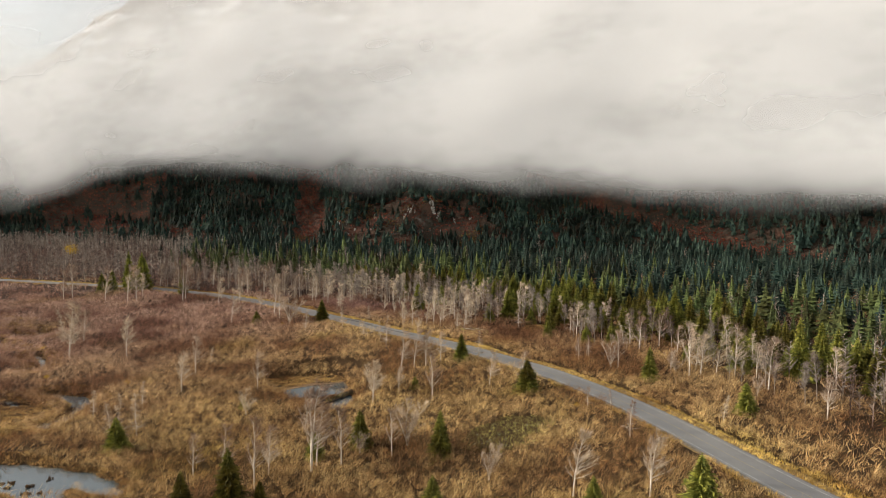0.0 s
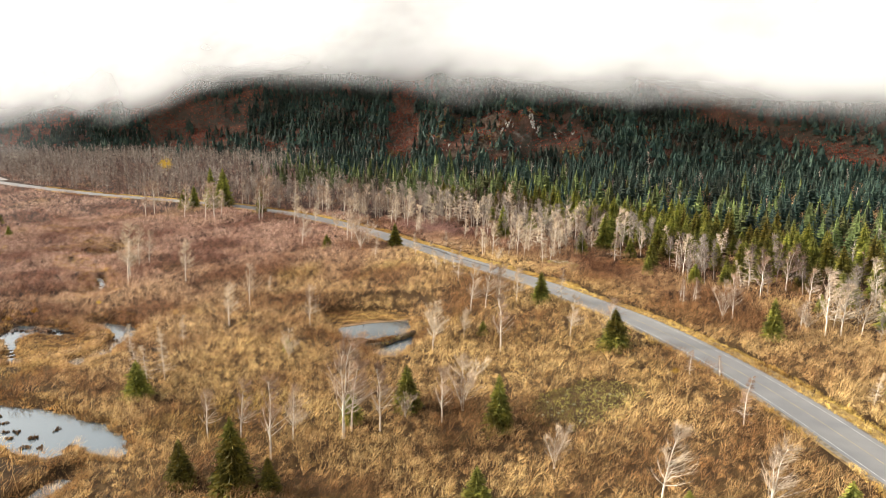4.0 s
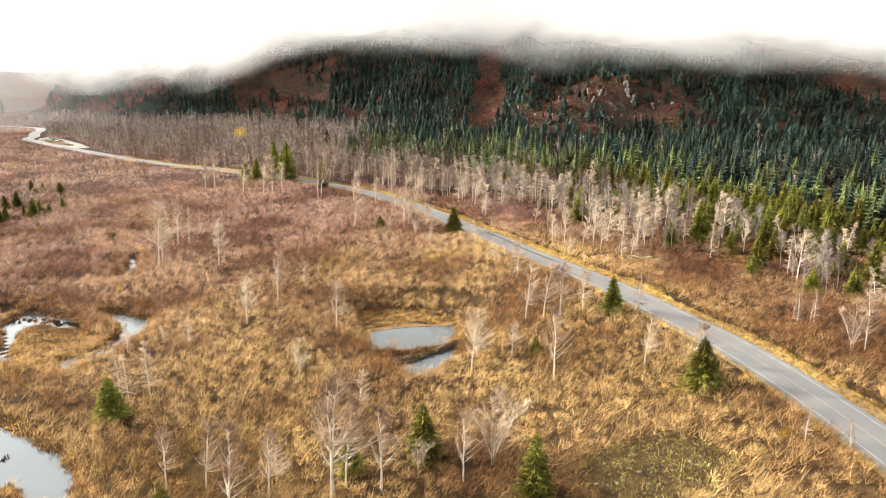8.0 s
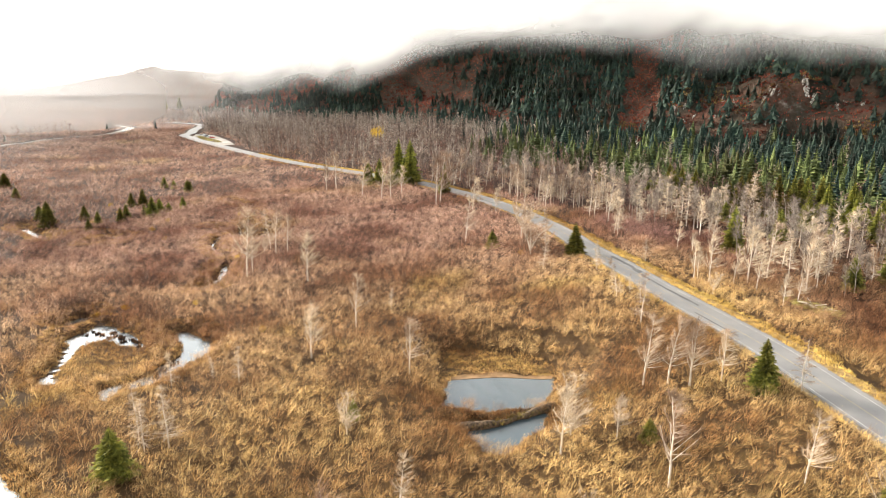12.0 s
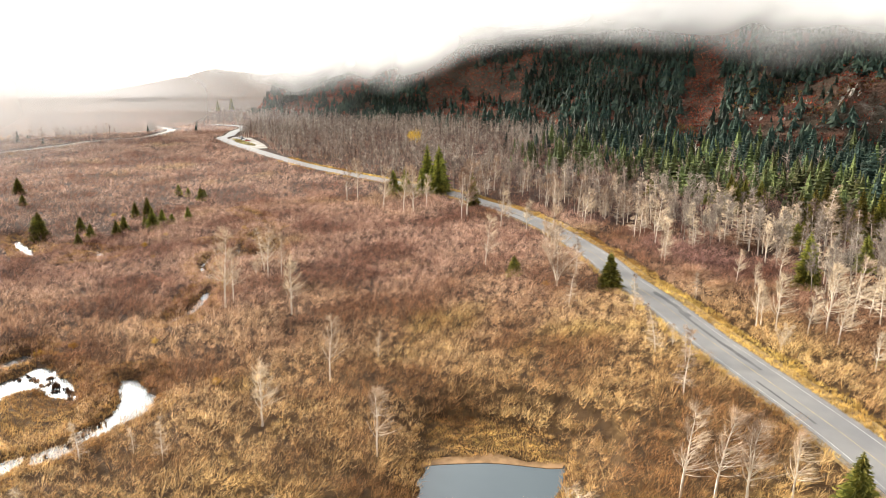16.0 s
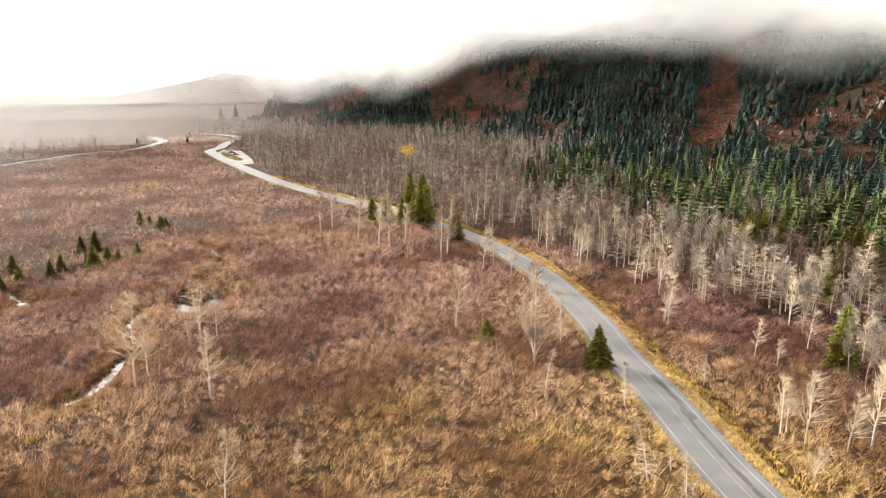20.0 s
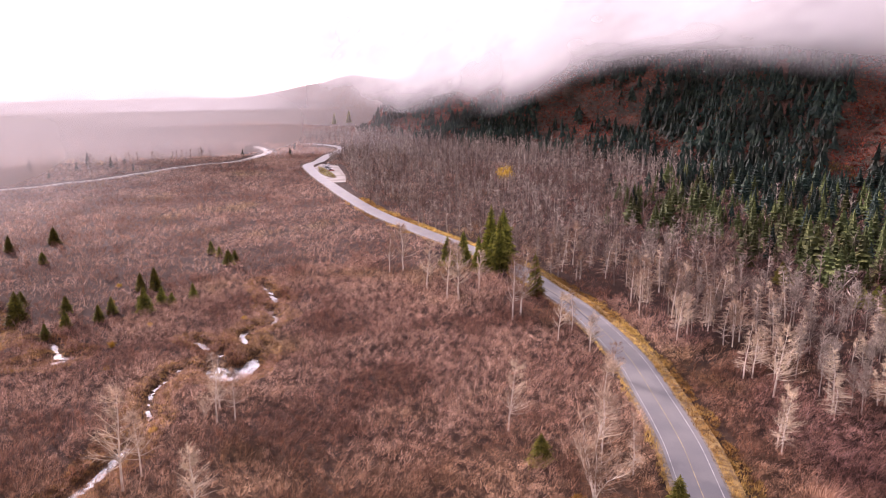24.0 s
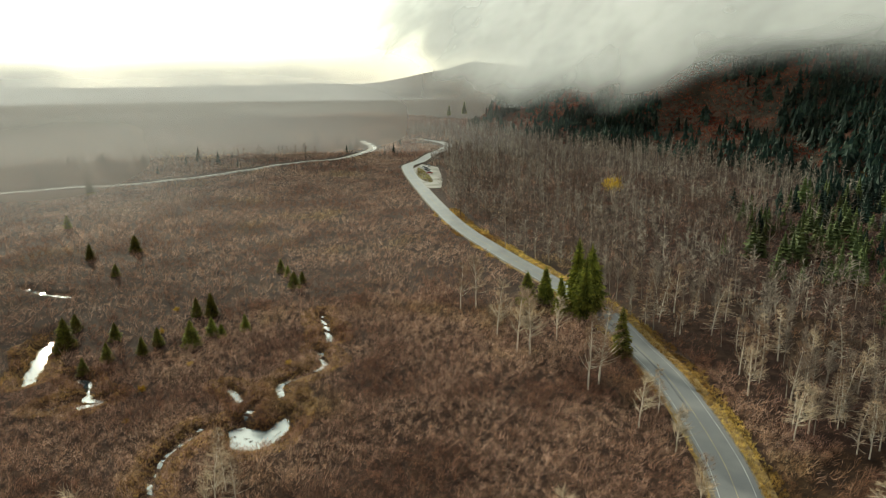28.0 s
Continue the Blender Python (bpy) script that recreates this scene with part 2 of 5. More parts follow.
m = Nodes("mountain side", 0.95, 0.1)
x, y, z = m.xyz()
c = m.ramp(m.noise(0.05, 6), (0.3, (0.03, 0.03, 0.022)), (0.5, (0.06, 0.042, 0.03)), (0.72, (0.13, 0.058, 0.04)))
rock = m.ramp(m.noise(0.12, 8, rough=0.7), (0.3, (0.1, 0.085, 0.075)), (0.55, (0.24, 0.22, 0.2)), (0.75, (0.46, 0.44, 0.42)))
geo = m.n.new("ShaderNodeNewGeometry")
nz = m.n.new("ShaderNodeSeparateXYZ")
m.l.new(geo.outputs["Normal"], nz.inputs[0])
steep = m.span(m.math("ADD", nz.outputs[2], m.math("MULTIPLY", m.noise(0.16, 6), 0.6)), 0.86, 0.68)
c = m.mix(steep, c, rock)
alp = m.span(m.math("ADD", z, m.math("MULTIPLY", m.noise(0.01, 5), 180.0)), 330.0, 420.0)
c = m.mix(alp, c, m.mix(m.span(m.noise(0.02, 9, rough=0.75), 0.47, 0.58), (0.2, 0.17, 0.14), (0.75, 0.76, 0.78)))
M["mountain"] = m.color(c).bump(m.noise(0.3, 8, rough=0.7), 1.0, 3.0).mat


def cloud_material(name, base, top, dense, scale, ragged, thin=None, seed=0.0, forward=0.5, tone=(0.97, 0.965, 0.95), streak=(0.2, 0.6, 0.55)):
    """Drifting cloud: white droplets that scatter light forwards and back, with a ragged lower edge."""
    m = Nodes(name)
    m.n.remove(m.bsdf)
    x, y, z = m.xyz()
    v = m.add("ShaderNodeMapping", Vector=m.position(), Location=(seed, seed * 0.7, seed * 0.3), Scale=(1, 1, 1.9)).outputs[0]
    n = m.noise(scale, 3.2, v, 0.5)
    hump = m.math("POWER", 2.718, m.math("MULTIPLY", m.math("POWER", m.math("ABSOLUTE", m.math("MULTIPLY_ADD", x, 1 / 130.0, 1.65)), 2.0), -1.0))
    low = m.math("ADD", m.span(x, -20.0, 330.0, 0.0, 12.0), m.span(x, -470.0, -310.0, 14.0, 0.0))
    base_line = m.math("ADD", m.math("MULTIPLY", hump, 20.0), m.span(x, -960.0, -800.0, 46.0, 0.0))
    z = m.math("SUBTRACT", z, m.math("SUBTRACT", base_line, low))
    zz = m.math("ADD", z, m.math("MULTIPLY", m.math("SUBTRACT", n, 0.5), ragged))
    a = m.math("MULTIPLY", m.span(zz, base, top), m.math("MULTIPLY", m.span(n, *streak, 1.0), dense))
    if thin:
        a = thin(m, a, x, y, z)
    white = m.add("ShaderNodeBsdfDiffuse", Color=(*tone, 1))
    glow = m.add("ShaderNodeBsdfTranslucent", Color=(*tone, 1))
    half = m.add("ShaderNodeMixShader", Fac=forward)
    m.l.new(white.outputs[0], half.inputs[1])
    m.l.new(glow.outputs[0], half.inputs[2])
    clear = m.add("ShaderNodeBsdfTransparent")
    mix = m.add("ShaderNodeMixShader", Fac=a)
    m.l.new(clear.outputs[0], mix.inputs[1])
    m.l.new(half.outputs[0], mix.inputs[2])
    m.l.new(mix.outputs[0], m.n["Material Output"].inputs[0])
    return m.mat


# ---- mesh helpers ----
rng = np.random.default_rng(7)


def mesh(name, verts, faces, material, smooth=False):
    """A mesh from arrays of vertices and of triangles or quads."""
    verts, faces = np.asarray(verts, np.float32), np.asarray(faces, np.int32)
    me = bpy.data.meshes.new(name)
    k = faces.shape[1]
    me.vertices.add(len(verts))
    me.vertices.foreach_set("co", verts.ravel())
    me.loops.add(faces.size)
    me.loops.foreach_set("vertex_index", faces.ravel())
    me.polygons.add(len(faces))
    me.polygons.foreach_set("loop_start", np.arange(0, faces.size, k, dtype=np.int32))
    me.polygons.foreach_set("use_smooth", np.full(len(faces), smooth))
    me.update(calc_edges=True)
    me.materials.append(M[material])
    return me


def part(name, me, parent, label=""):
    ob = new(name, me)
    ob.parent = parent
    return tagged(ob, label)


def sstep(v, a, b):
    t = np.clip((v - a) / (b - a), 0, 1)
    return t * t * (3 - 2 * t)


def wobble(x, y, scale, seed=0.0):
    """A cheap smooth noise on arrays, about -1..1."""
    x, y = np.asarray(x, float) / scale + seed * 1.7, np.asarray(y, float) / scale - seed * 2.3
    return (np.sin(x * 1.9 + 1.3 * np.sin(y * 1.3 + seed)) + np.sin(y * 2.3 + 1.7 * np.sin(x * 1.1 - seed)) + np.sin((x + y) * 1.6 + seed * 3 + np.sin(x * 2.7 - y * 1.9))) / 3


def fractal(x, y, scale, seed=0.0, octaves=4):
    s, a = 0.0, 1.0
    for i in range(octaves):
        s = s + a * wobble(x, y, scale / 2.03 ** i, seed + i * 5.1)
        a *= 0.52
    return s


def spline(points, step):
    """Points along a smooth curve through the given ones."""
    p = np.array(points, float)
    p = np.vstack([2 * p[0] - p[1], p, 2 * p[-1] - p[-2]])
    res = []
    for i in range(1, len(p) - 2):
        n = max(2, int(np.linalg.norm(p[i + 1] - p[i]) / step))
        t = np.linspace(0, 1, n, endpoint=False)[:, None]
        a, b, c, d = p[i - 1], p[i], p[i + 1], p[i + 2]
        res.append(0.5 * (2 * b + (c - a) * t + (2 * a - 5 * b + 4 * c - d) * t ** 2 + (3 * b - a - 3 * c + d) * t ** 3))
    return np.vstack(res + [p[-2:-1]])


def nearest(px, py, line):
    """Distance from each point to a polyline, and the place along it (index); in pieces, to spare memory."""
    px, py = np.ravel(px), np.ravel(py)
    best, where = np.full(px.shape, 1e9), np.zeros(px.shape)
    side = np.zeros(px.shape)
    for i in range(len(line) - 1):
        a, b = line[i, :2], line[i + 1, :2]
        d = b - a
        u = np.clip(((px - a[0]) * d[0] + (py - a[1]) * d[1]) / (d @ d), 0, 1)
        dist = np.hypot(px - a[0] - u * d[0], py - a[1] - u * d[1])
        m_ = dist < best
        best[m_], where[m_] = dist[m_], i + u[m_]
        side[m_] = np.sign(d[0] * (py - a[1]) - d[1] * (px - a[0]))[m_]
    return best, where, side


def inside(px, py, poly):
    """Signed distance to a closed outline: negative inside."""
    poly = np.array(poly, float)
    ring = np.vstack([poly, poly[:1]])
    d, _, _ = nearest(px, py, ring)
    px, py = np.ravel(px), np.ravel(py)
    cross = np.zeros(px.shape, bool)
    for (x1, y1), (x2, y2) in zip(ring[:-1], ring[1:]):
        if y1 != y2:
            cross ^= ((y1 > py) != (y2 > py)) & (px < (x2 - x1) * (py - y1) / (y2 - y1) + x1)
    return np.where(cross, -d, d)


# ---- the lie of the land ----
ROAD = spline([(104, -160), (93, -60), (84, 20), (76, 60), (68, 95), (60, 120), (51, 153), (45, 171), (38, 188), (29, 206), (19, 221), (6, 240), (-9, 258), (-22, 273), (-37, 292), (-51, 308),
               (-63, 324), (-78, 341), (-93, 357), (-110, 371), (-127, 383), (-145, 393), (-165, 404), (-198, 415), (-235, 425), (-286, 441), (-333, 461), (-398, 492),
               (-455, 521), (-485, 540), (-499, 560), (-530, 592), (-560, 628), (-590, 655), (-625, 668), (-680, 672)], 5.0)


def along(x, y):
    return -0.6 * x + 0.8 * y


def road_z(x, y):
    return np.interp(along(x, y), [0, 120, 270, 350, 450, 700, 800], [8, 8, 7.5, 7, 8.5, 13, 14])


def valley_z(x, y):
    """The wet valley floor, rising gently up the valley."""
    return np.clip(0.022 * (along(x, y) - 200), -1.2, 14) - 1.7 * np.exp(-((x + 120) / 34) ** 2 - ((y - 195) / 30) ** 2)


# water: outlines, and the height of the surface
PONDS = [
    ([(-51.3, 220.1), (-44.0, 225.7), (-33.6, 230.7), (-30.9, 225.8), (-29.1, 217.9), (-33.5, 213.8), (-36.2, 210.5), (-41.1, 208.1), (-45.6, 208.0), (-49.9, 215.1)], -1.7),  # upper beaver pond
    ([(-39.6, 202.6), (-35.3, 205.7), (-31.2, 212.5), (-27.9, 215.5), (-27.1, 209.1), (-27.9, 202.5), (-29.2, 196.5), (-31.4, 196.8), (-35.1, 199.0)], -1.9),  # lower beaver pond
    ([(-121.4, 211.6), (-119.3, 214.2), (-113.1, 212.4), (-108.2, 211.6), (-104.6, 208.3), (-102.9, 204.0), (-102.8, 200.1), (-102.3, 196.4), (-101.2, 191.8), (-100.7, 187.2), (-102.1, 184.7), (-103.5, 182.4), (-101.5, 178.7), (-104.3, 180.2), (-107.4, 182.9), (-106.9, 185.7), (-105.0, 187.7), (-104.9, 191.2), (-105.9, 195.2), (-107.1, 200.1), (-110.0, 204.0), (-115.2, 208.2)], -1.7),  # channel
    ([(-140.6, 198.9), (-139.7, 201.9), (-141.5, 206.9), (-138.0, 207.6), (-131.0, 206.4), (-124.3, 205.0), (-118.7, 202.6), (-118.5, 200.2), (-123.6, 200.4), (-129.5, 201.0), (-130.7, 198.0), (-131.2, 195.3), (-131.1, 192.9), (-127.5, 189.4), (-124.5, 185.7), (-120.7, 181.8), (-117.1, 179.1), (-120.2, 178.0), (-122.3, 178.7), (-123.2, 181.2), (-125.6, 184.5), (-130.0, 188.9), (-134.0, 192.9), (-138.0, 195.7)], -1.6),  # marsh pool
    ([(-149.0, 201.5), (-150.7, 205.7), (-150.0, 208.4), (-147.1, 208.4), (-145.7, 205.5), (-146.0, 202.5)], -1.6),  # small marsh pool
    ([(-175.6, 286.2), (-174.1, 291.3), (-169.5, 294.3), (-174.1, 299.8), (-174.3, 302.1), (-166.6, 298.2), (-163.1, 293.0), (-162.9, 288.3), (-166.5, 284.8)], 1.2),  # white pool
    ([(-230.3, 250.7), (-242.3, 252.9), (-256.9, 257.4), (-267.1, 263.3), (-259.3, 261.8), (-245.7, 258.2), (-231.9, 254.4)], 1.2),  # left pool
    ([(-111.7, 155.6), (-103.8, 155.5), (-95.8, 155.2), (-85.7, 153.4), (-77.4, 150.1), (-69.9, 145.7), (-65.6, 141.2), (-64.7, 137.8), (-69.7, 137.9), (-74.2, 141.3), (-76.6, 139.9), (-75.4, 136.6), (-77.7, 135.2), (-81.5, 135.9), (-87.0, 138.7), (-91.0, 139.5), (-96.4, 137.7), (-104.0, 140.0)], -1.5),  # near pond
]
CREEKS = [
    ([(-227.4, 262.2), (-222.2, 264.8), (-213.9, 264.7), (-210.3, 263.0), (-207.5, 265.9), (-206.7, 260.2)], 1.8, 0.5),
    ([(-210.6, 254.2), (-210.6, 257.7), (-211.8, 259.8)], 1.5, 0.5),
    ([(-182.2, 303.0), (-187.8, 305.0), (-189.6, 308.3), (-191.4, 317.4), (-193.4, 321.0), (-201.9, 323.8)], 1.6, 0.5),
    ([(-194.4, 294.0), (-186.9, 294.2)], 1.8, 0.5),
    ([(-177.0, 291.5), (-182.4, 296.1)], 1.6, 0.5),
    ([(-157.0, 264.7), (-163.6, 266.8), (-171.0, 271.5), (-174.3, 275.9), (-178.3, 281.8)], 0.9, 0.5),
    ([(-229.1, 337.9), (-216.2, 333.1), (-208.0, 330.2)], 2.0, 0.5),
    ([(-325.2, 262.7), (-310.5, 267.9), (-302.7, 274.1)], 1.6, 0.5),
    ([(-137.0, 235.6), (-138.3, 240.9), (-141.5, 247.0), (-144.5, 250.8), (-150.0, 257.1)], 1.5, 0.5),
    ([(-71.9, 123.0), (-70.9, 128.5), (-70.4, 131.6)], 3.5, 0.5),
]


MUDFLAT = [(-58.8, 231.9), (-54.8, 237.2), (-47.3, 236.6), (-40.2, 236.0), (-34.7, 233.7), (-32.7, 229.2), (-39.0, 226.2), (-43.3, 224.2), (-50.6, 218.6), (-51.8, 216.6), (-56.7, 225.0)]
LOT = [(-484, 552), (-462, 552), (-412, 520), (-386, 500), (-392, 491), (-436, 513), (-462, 527)]


def land_z(x, y, carve=True):
    x, y = np.asarray(x, float), np.asarray(y, float)
    shape = x.shape
    x, y = x.ravel(), y.ravel()
    base = valley_z(x, y) + 0.35 * wobble(x, y, 17, 2) + 0.2 * wobble(x, y, 6, 4)
    near = (x > -800) & (x < 700) & (y < 1000) & (y > -60)
    d, side = np.full(x.shape, 999.0), np.zeros(x.shape)
    d[near], _, side[near] = nearest(x[near], y[near], ROAD[::2])
    rz = road_z(x, y)
    left = base + (rz - 1.0 - base) * (1 - sstep(d, 7, 62)) ** 1.4
    right = rz - 1.0 + 3.0 * sstep(d, 60, 260) + 0.5 * wobble(x, y, 21, 6)
    right = right + (14 - right) * sstep(d, 300, 900)
    z = np.where(side < 0, right, left)
    z = z + (rz - 0.22 - z) * (1 - sstep(d, 5.2, 10.5))
    if carve:
        m_ = (x > -70) & (x < -20) & (y > 205) & (y < 250)
        if m_.any():
            s = inside(x[m_], y[m_], MUDFLAT)
            z[m_] = np.where(s < 6, np.minimum(z[m_], -1.55 + np.clip(s + 0.5, 0, 9) * 0.4), z[m_])
        m_ = (x > -500) & (x < -370) & (y > 475) & (y < 570)
        if m_.any():
            s = inside(x[m_], y[m_], LOT)
            z[m_] = z[m_] + (rz[m_] - 0.3 - z[m_]) * (1 - sstep(s, 2, 9))
        for poly, level in PONDS:
            q = np.array(poly, float)
            m_ = (x > q[:, 0].min() - 12) & (x < q[:, 0].max() + 12) & (y > q[:, 1].min() - 12) & (y < q[:, 1].max() + 12)
            if m_.any():
                s = inside(x[m_], y[m_], poly) + 0.9 * wobble(x[m_], y[m_], 3.1, 8)
                bank = level + np.clip(s * 0.55, -1.2, 9)
                z[m_] = np.where(s < 8, np.minimum(z[m_], np.where(s < 0, bank, level + s * 0.35 + 0.15)), z[m_])
        for line, width, drop in CREEKS:
            q = np.array(line, float)
            m_ = (x > q[:, 0].min() - 12) & (x < q[:, 0].max() + 12) & (y > q[:, 1].min() - 12) & (y < q[:, 1].max() + 12)
            if m_.any():
                s = nearest(x[m_], y[m_], q)[0] - width / 2 + 0.7 * wobble(x[m_], y[m_], 4.0, 3)
                z[m_] = z[m_] - 1.4 * (1 - sstep(s, -1.2, 3.0))
    return z.reshape(shape)


# ---- mountain ----
FOOT_X = [-5000, -1600, -745, -450, -150, 0, 120, 300, 700, 1500, 5000]
FOOT_Y = [2500, 1450, 800, 738, 648, 630, 606, 528, 400, 240, -600]


def gullies(x, y, wide=1.0):
    """The open rust-red runnels down the mountain side: 1 in their middle."""
    return (np.exp(-((x + 150 - (812 - y) * 0.16) / (14 * wide)) ** 2) + np.exp(-((x - 222 - (605 - y) * 0.85) / (15 * wide)) ** 2)
            + 0.8 * np.exp(-((x + 264 + (y - 717) * 1.5) / (11 * wide)) ** 2) * sstep(y, 690, 712))


def mountain_z(x, y):
    foot = np.interp(x, FOOT_X, FOOT_Y) + 14 * wobble(x, y * 0, 90, 3)
    u1 = (y - foot) * 0.93
    u2 = 0.8 * (x + 778) + 0.6 * (y - 820)
    u2 = u2 + 42 * sstep(u2, 0, 34)
    u = np.minimum(u1, u2)
    ridge = fractal(x, y * 0.45, 150, 1.5, 5)
    u = u + 26 * ridge * sstep(u, 10, 160) - 11 * gullies(x, y, 1.3) * sstep(u, 10, 70)
    rise = 0.62 * u + 10 * sstep(u, 60, 160) + (u / 400) ** 2 * 62
    rise = np.where(u > 520, 0.62 * 520 + 10 + 105 + (u - 520) * 0.42, rise)
    crag = (16 * np.maximum(0, fractal(x, y, 26, 9, 4)) + 11) * (np.exp(-(((x + 18) / 58) ** 2)) + 0.6 * np.exp(-(((x + 94) / 9) ** 2))) * sstep(u, 20, 34) * sstep(-u, -110, -70)
    return 9.0 + np.where(u > 0, rise + crag + 3.0 * fractal(x, y, 40, 4, 3) * sstep(u, 5, 60), u * 0.25), u


# the valley floor: one sheet to the horizon, fine where the camera passes
def steps(*runs):
    return np.unique(np.concatenate([np.arange(a, b, s) for a, b, s in runs] + [np.array([runs[-1][1]], float)]))


gx = steps((-4800, -1000, 200.0), (-1000, -340, 8.0), (-340, -60, 2.0), (-60, 110, 2.0), (110, 420, 8.0), (420, 4800, 200.0))
gy = steps((-3000, 0, 200.0), (0, 90, 6.0), (90, 440, 2.0), (440, 1000, 8.0), (1000, 4800, 200.0))
X, Y = np.meshgrid(gx, gy)
Z = land_z(X, Y)
nx, ny = len(gx), len(gy)
I = (np.arange(ny - 1)[:, None] * nx + np.arange(nx - 1)[None, :]).ravel()
quads = np.stack([I, I + 1, I + 1 + nx, I + nx], 1)
ground = new("ground", mesh("ground", np.stack([X.ravel(), Y.ravel(), Z.ravel()], 1), quads, "ground", True))
tagged(ground, "brown boggy valley floor under bare autumn brush", "ground", kind="structure")

mx = steps((-2600, -1000, 40.0), (-1000, 500, 7.0), (500, 2400, 50.0))
my = steps((380, 560, 20.0), (560, 1150, 7.0), (1150, 2600, 40.0))
X, Y = np.meshgrid(mx, my)
Z, U = mountain_z(X, Y)
nx, ny = len(mx), len(my)
I = (np.arange(ny - 1)[:, None] * nx + np.arange(nx - 1)[None, :]).ravel()
keep = (U.ravel()[I] > -25)
I = I[keep]
mountain = new("mountain", mesh("mountain", np.stack([X.ravel(), Y.ravel(), Z.ravel()], 1), np.stack([I, I + 1, I + 1 + nx, I + nx], 1), "mountain", True))
tagged(mountain, "steep wooded mountain side with rust-red brush, grey crags and snow above", "mountain", kind="structure")


def far_range(name, label, r, az0, az1, height, depth, seed, fall=0.0):
    """A distant ridge as an arc of hillside round the valley's middle."""
    a, t = np.meshgrid(np.radians(np.linspace(az0, az1, 90)), np.linspace(0, 1, 14))
    crest = height * (1 - fall * sstep(np.degrees(a), 46, 60)) * (0.75 + 0.35 * fractal(a * r, a * 0, r * 0.16, seed, 4)) * sstep(np.degrees(a), az0, az0 + 6) * sstep(-np.degrees(a), -az1, -az1 + 6)
    rr = r + depth * t + 60 * fractal(a * r, t * 300, 260, seed + 2, 3)
    z = 12 + crest * t ** 1.2 + 0.06 * height * fractal(a * r, t * depth, 160, seed + 1, 4) * np.sin(np.pi * t)
    v = np.stack([(-np.sin(a) * rr).ravel(), (np.cos(a) * rr + 200).ravel(), z.ravel()], 1)
    n = a.shape[1]
    i = (np.arange(13)[:, None] * n + np.arange(n - 1)[None, :]).ravel()
    return tagged(new(name, mesh(name, v, np.stack([i, i + n, i + 1 + n, i + 1], 1), "mountain", True)), label, "mountain", kind="structure")


far_range("far_mountain", "distant blue mountain range under low cloud", 3200, 30, 125, 270, 1200, 2, 0.93)
far_range("valley_rise", "low wooded rise at the valley's far end", 2100, 34, 100, 34, 300, 8)
far_range("valley_hill", "low hazy hill across the valley", 1500, 62, 130, 46, 420, 5)

# ---- water ----
def widen(poly, by):
    """The outline moved outwards."""
    q = np.array(poly, float)
    e = np.roll(q, -1, 0) - np.roll(q, 1, 0)
    n = np.stack([e[:, 1], -e[:, 0]], 1) / (np.linalg.norm(e, axis=1)[:, None] + 1e-9)
    area = np.sum(q[:, 0] * np.roll(q[:, 1], -1) - np.roll(q[:, 0], -1) * q[:, 1])
    return q + n * (by if area > 0 else -by)


for poly, level in PONDS:
    bm = bmesh.new()
    bm.faces.new([bm.verts.new((x, y, level)) for x, y in widen(poly, 0.9)])
    bmesh.ops.triangulate(bm, faces=bm.faces)
    bmesh.ops.recalc_face_normals(bm, faces=bm.faces)
    if sum(fc.normal.z for fc in bm.faces) < 0:
        bmesh.ops.reverse_faces(bm, faces=bm.faces)
    me = bpy.data.meshes.new("pond")
    bm.to_mesh(me)
    bm.free()
    me.materials.append(M["water"])
    tagged(new("pond", me), "still dark pond reflecting the pale sky", "pond", "ponds in the marsh", "structure")


def ribbon(line, z, offset, width, lift, thick=0.0):
    """Vertices and quads of a strip along a line; with a thickness it gets sides."""
    d = np.gradient(line[:, :2], axis=0)
    d /= np.linalg.norm(d, axis=1)[:, None]
    nrm = np.stack([-d[:, 1], d[:, 0]], 1)
    a, b = line[:, :2] + nrm * (offset - width / 2), line[:, :2] + nrm * (offset + width / 2)
    n = len(line)
    i = np.arange(n - 1)
    if not thick:
        v = np.vstack([np.c_[a, z + lift], np.c_[b, z + lift]])
        return v, np.stack([i, i + 1, i + n + 1, i + n], 1)
    v = np.vstack([np.c_[a, z + lift - thick], np.c_[a, z + lift], np.c_[b, z + lift], np.c_[b, z + lift - thick]])
    return v, np.vstack([np.stack([i + k * n, i + k * n + 1, i + (k + 1) * n + 1, i + (k + 1) * n], 1) for k in range(3)])


for line, width, drop in CREEKS:
    c = spline(line, 1.0)
    v, f = ribbon(c, land_z(c[:, 0], c[:, 1]) + 0.22 * wobble(c[:, 0], c[:, 1], 4.0, 2), 0, width * 1.3, 0.32)
    tagged(new("creek", mesh("creek", v, f, "water", True)), "thin creek of standing water between tussocks", "creek", "creeks in the marsh", "structure")

RIVER = spline([(-560, 250), (-556, 306), (-544, 338), (-541, 375), (-547, 418), (-560, 459), (-565, 491), (-563, 520), (-583, 554), (-612, 583), (-680, 610)], 6.0)
v, f = ribbon(RIVER, land_z(RIVER[:, 0], RIVER[:, 1]), 0, 8, 0.35)
tagged(new("gravel_bar", mesh("gravel_bar", v, f, "river gravel", True)), "pale grey gravel bar along the river", "gravel bar", kind="structure")
v, f = ribbon(RIVER, land_z(RIVER[:, 0], RIVER[:, 1]), -1.5, 2.2, 0.45)
tagged(new("river", mesh("river", v, f, "water", True)), "narrow river reflecting the sky", "river", kind="structure")

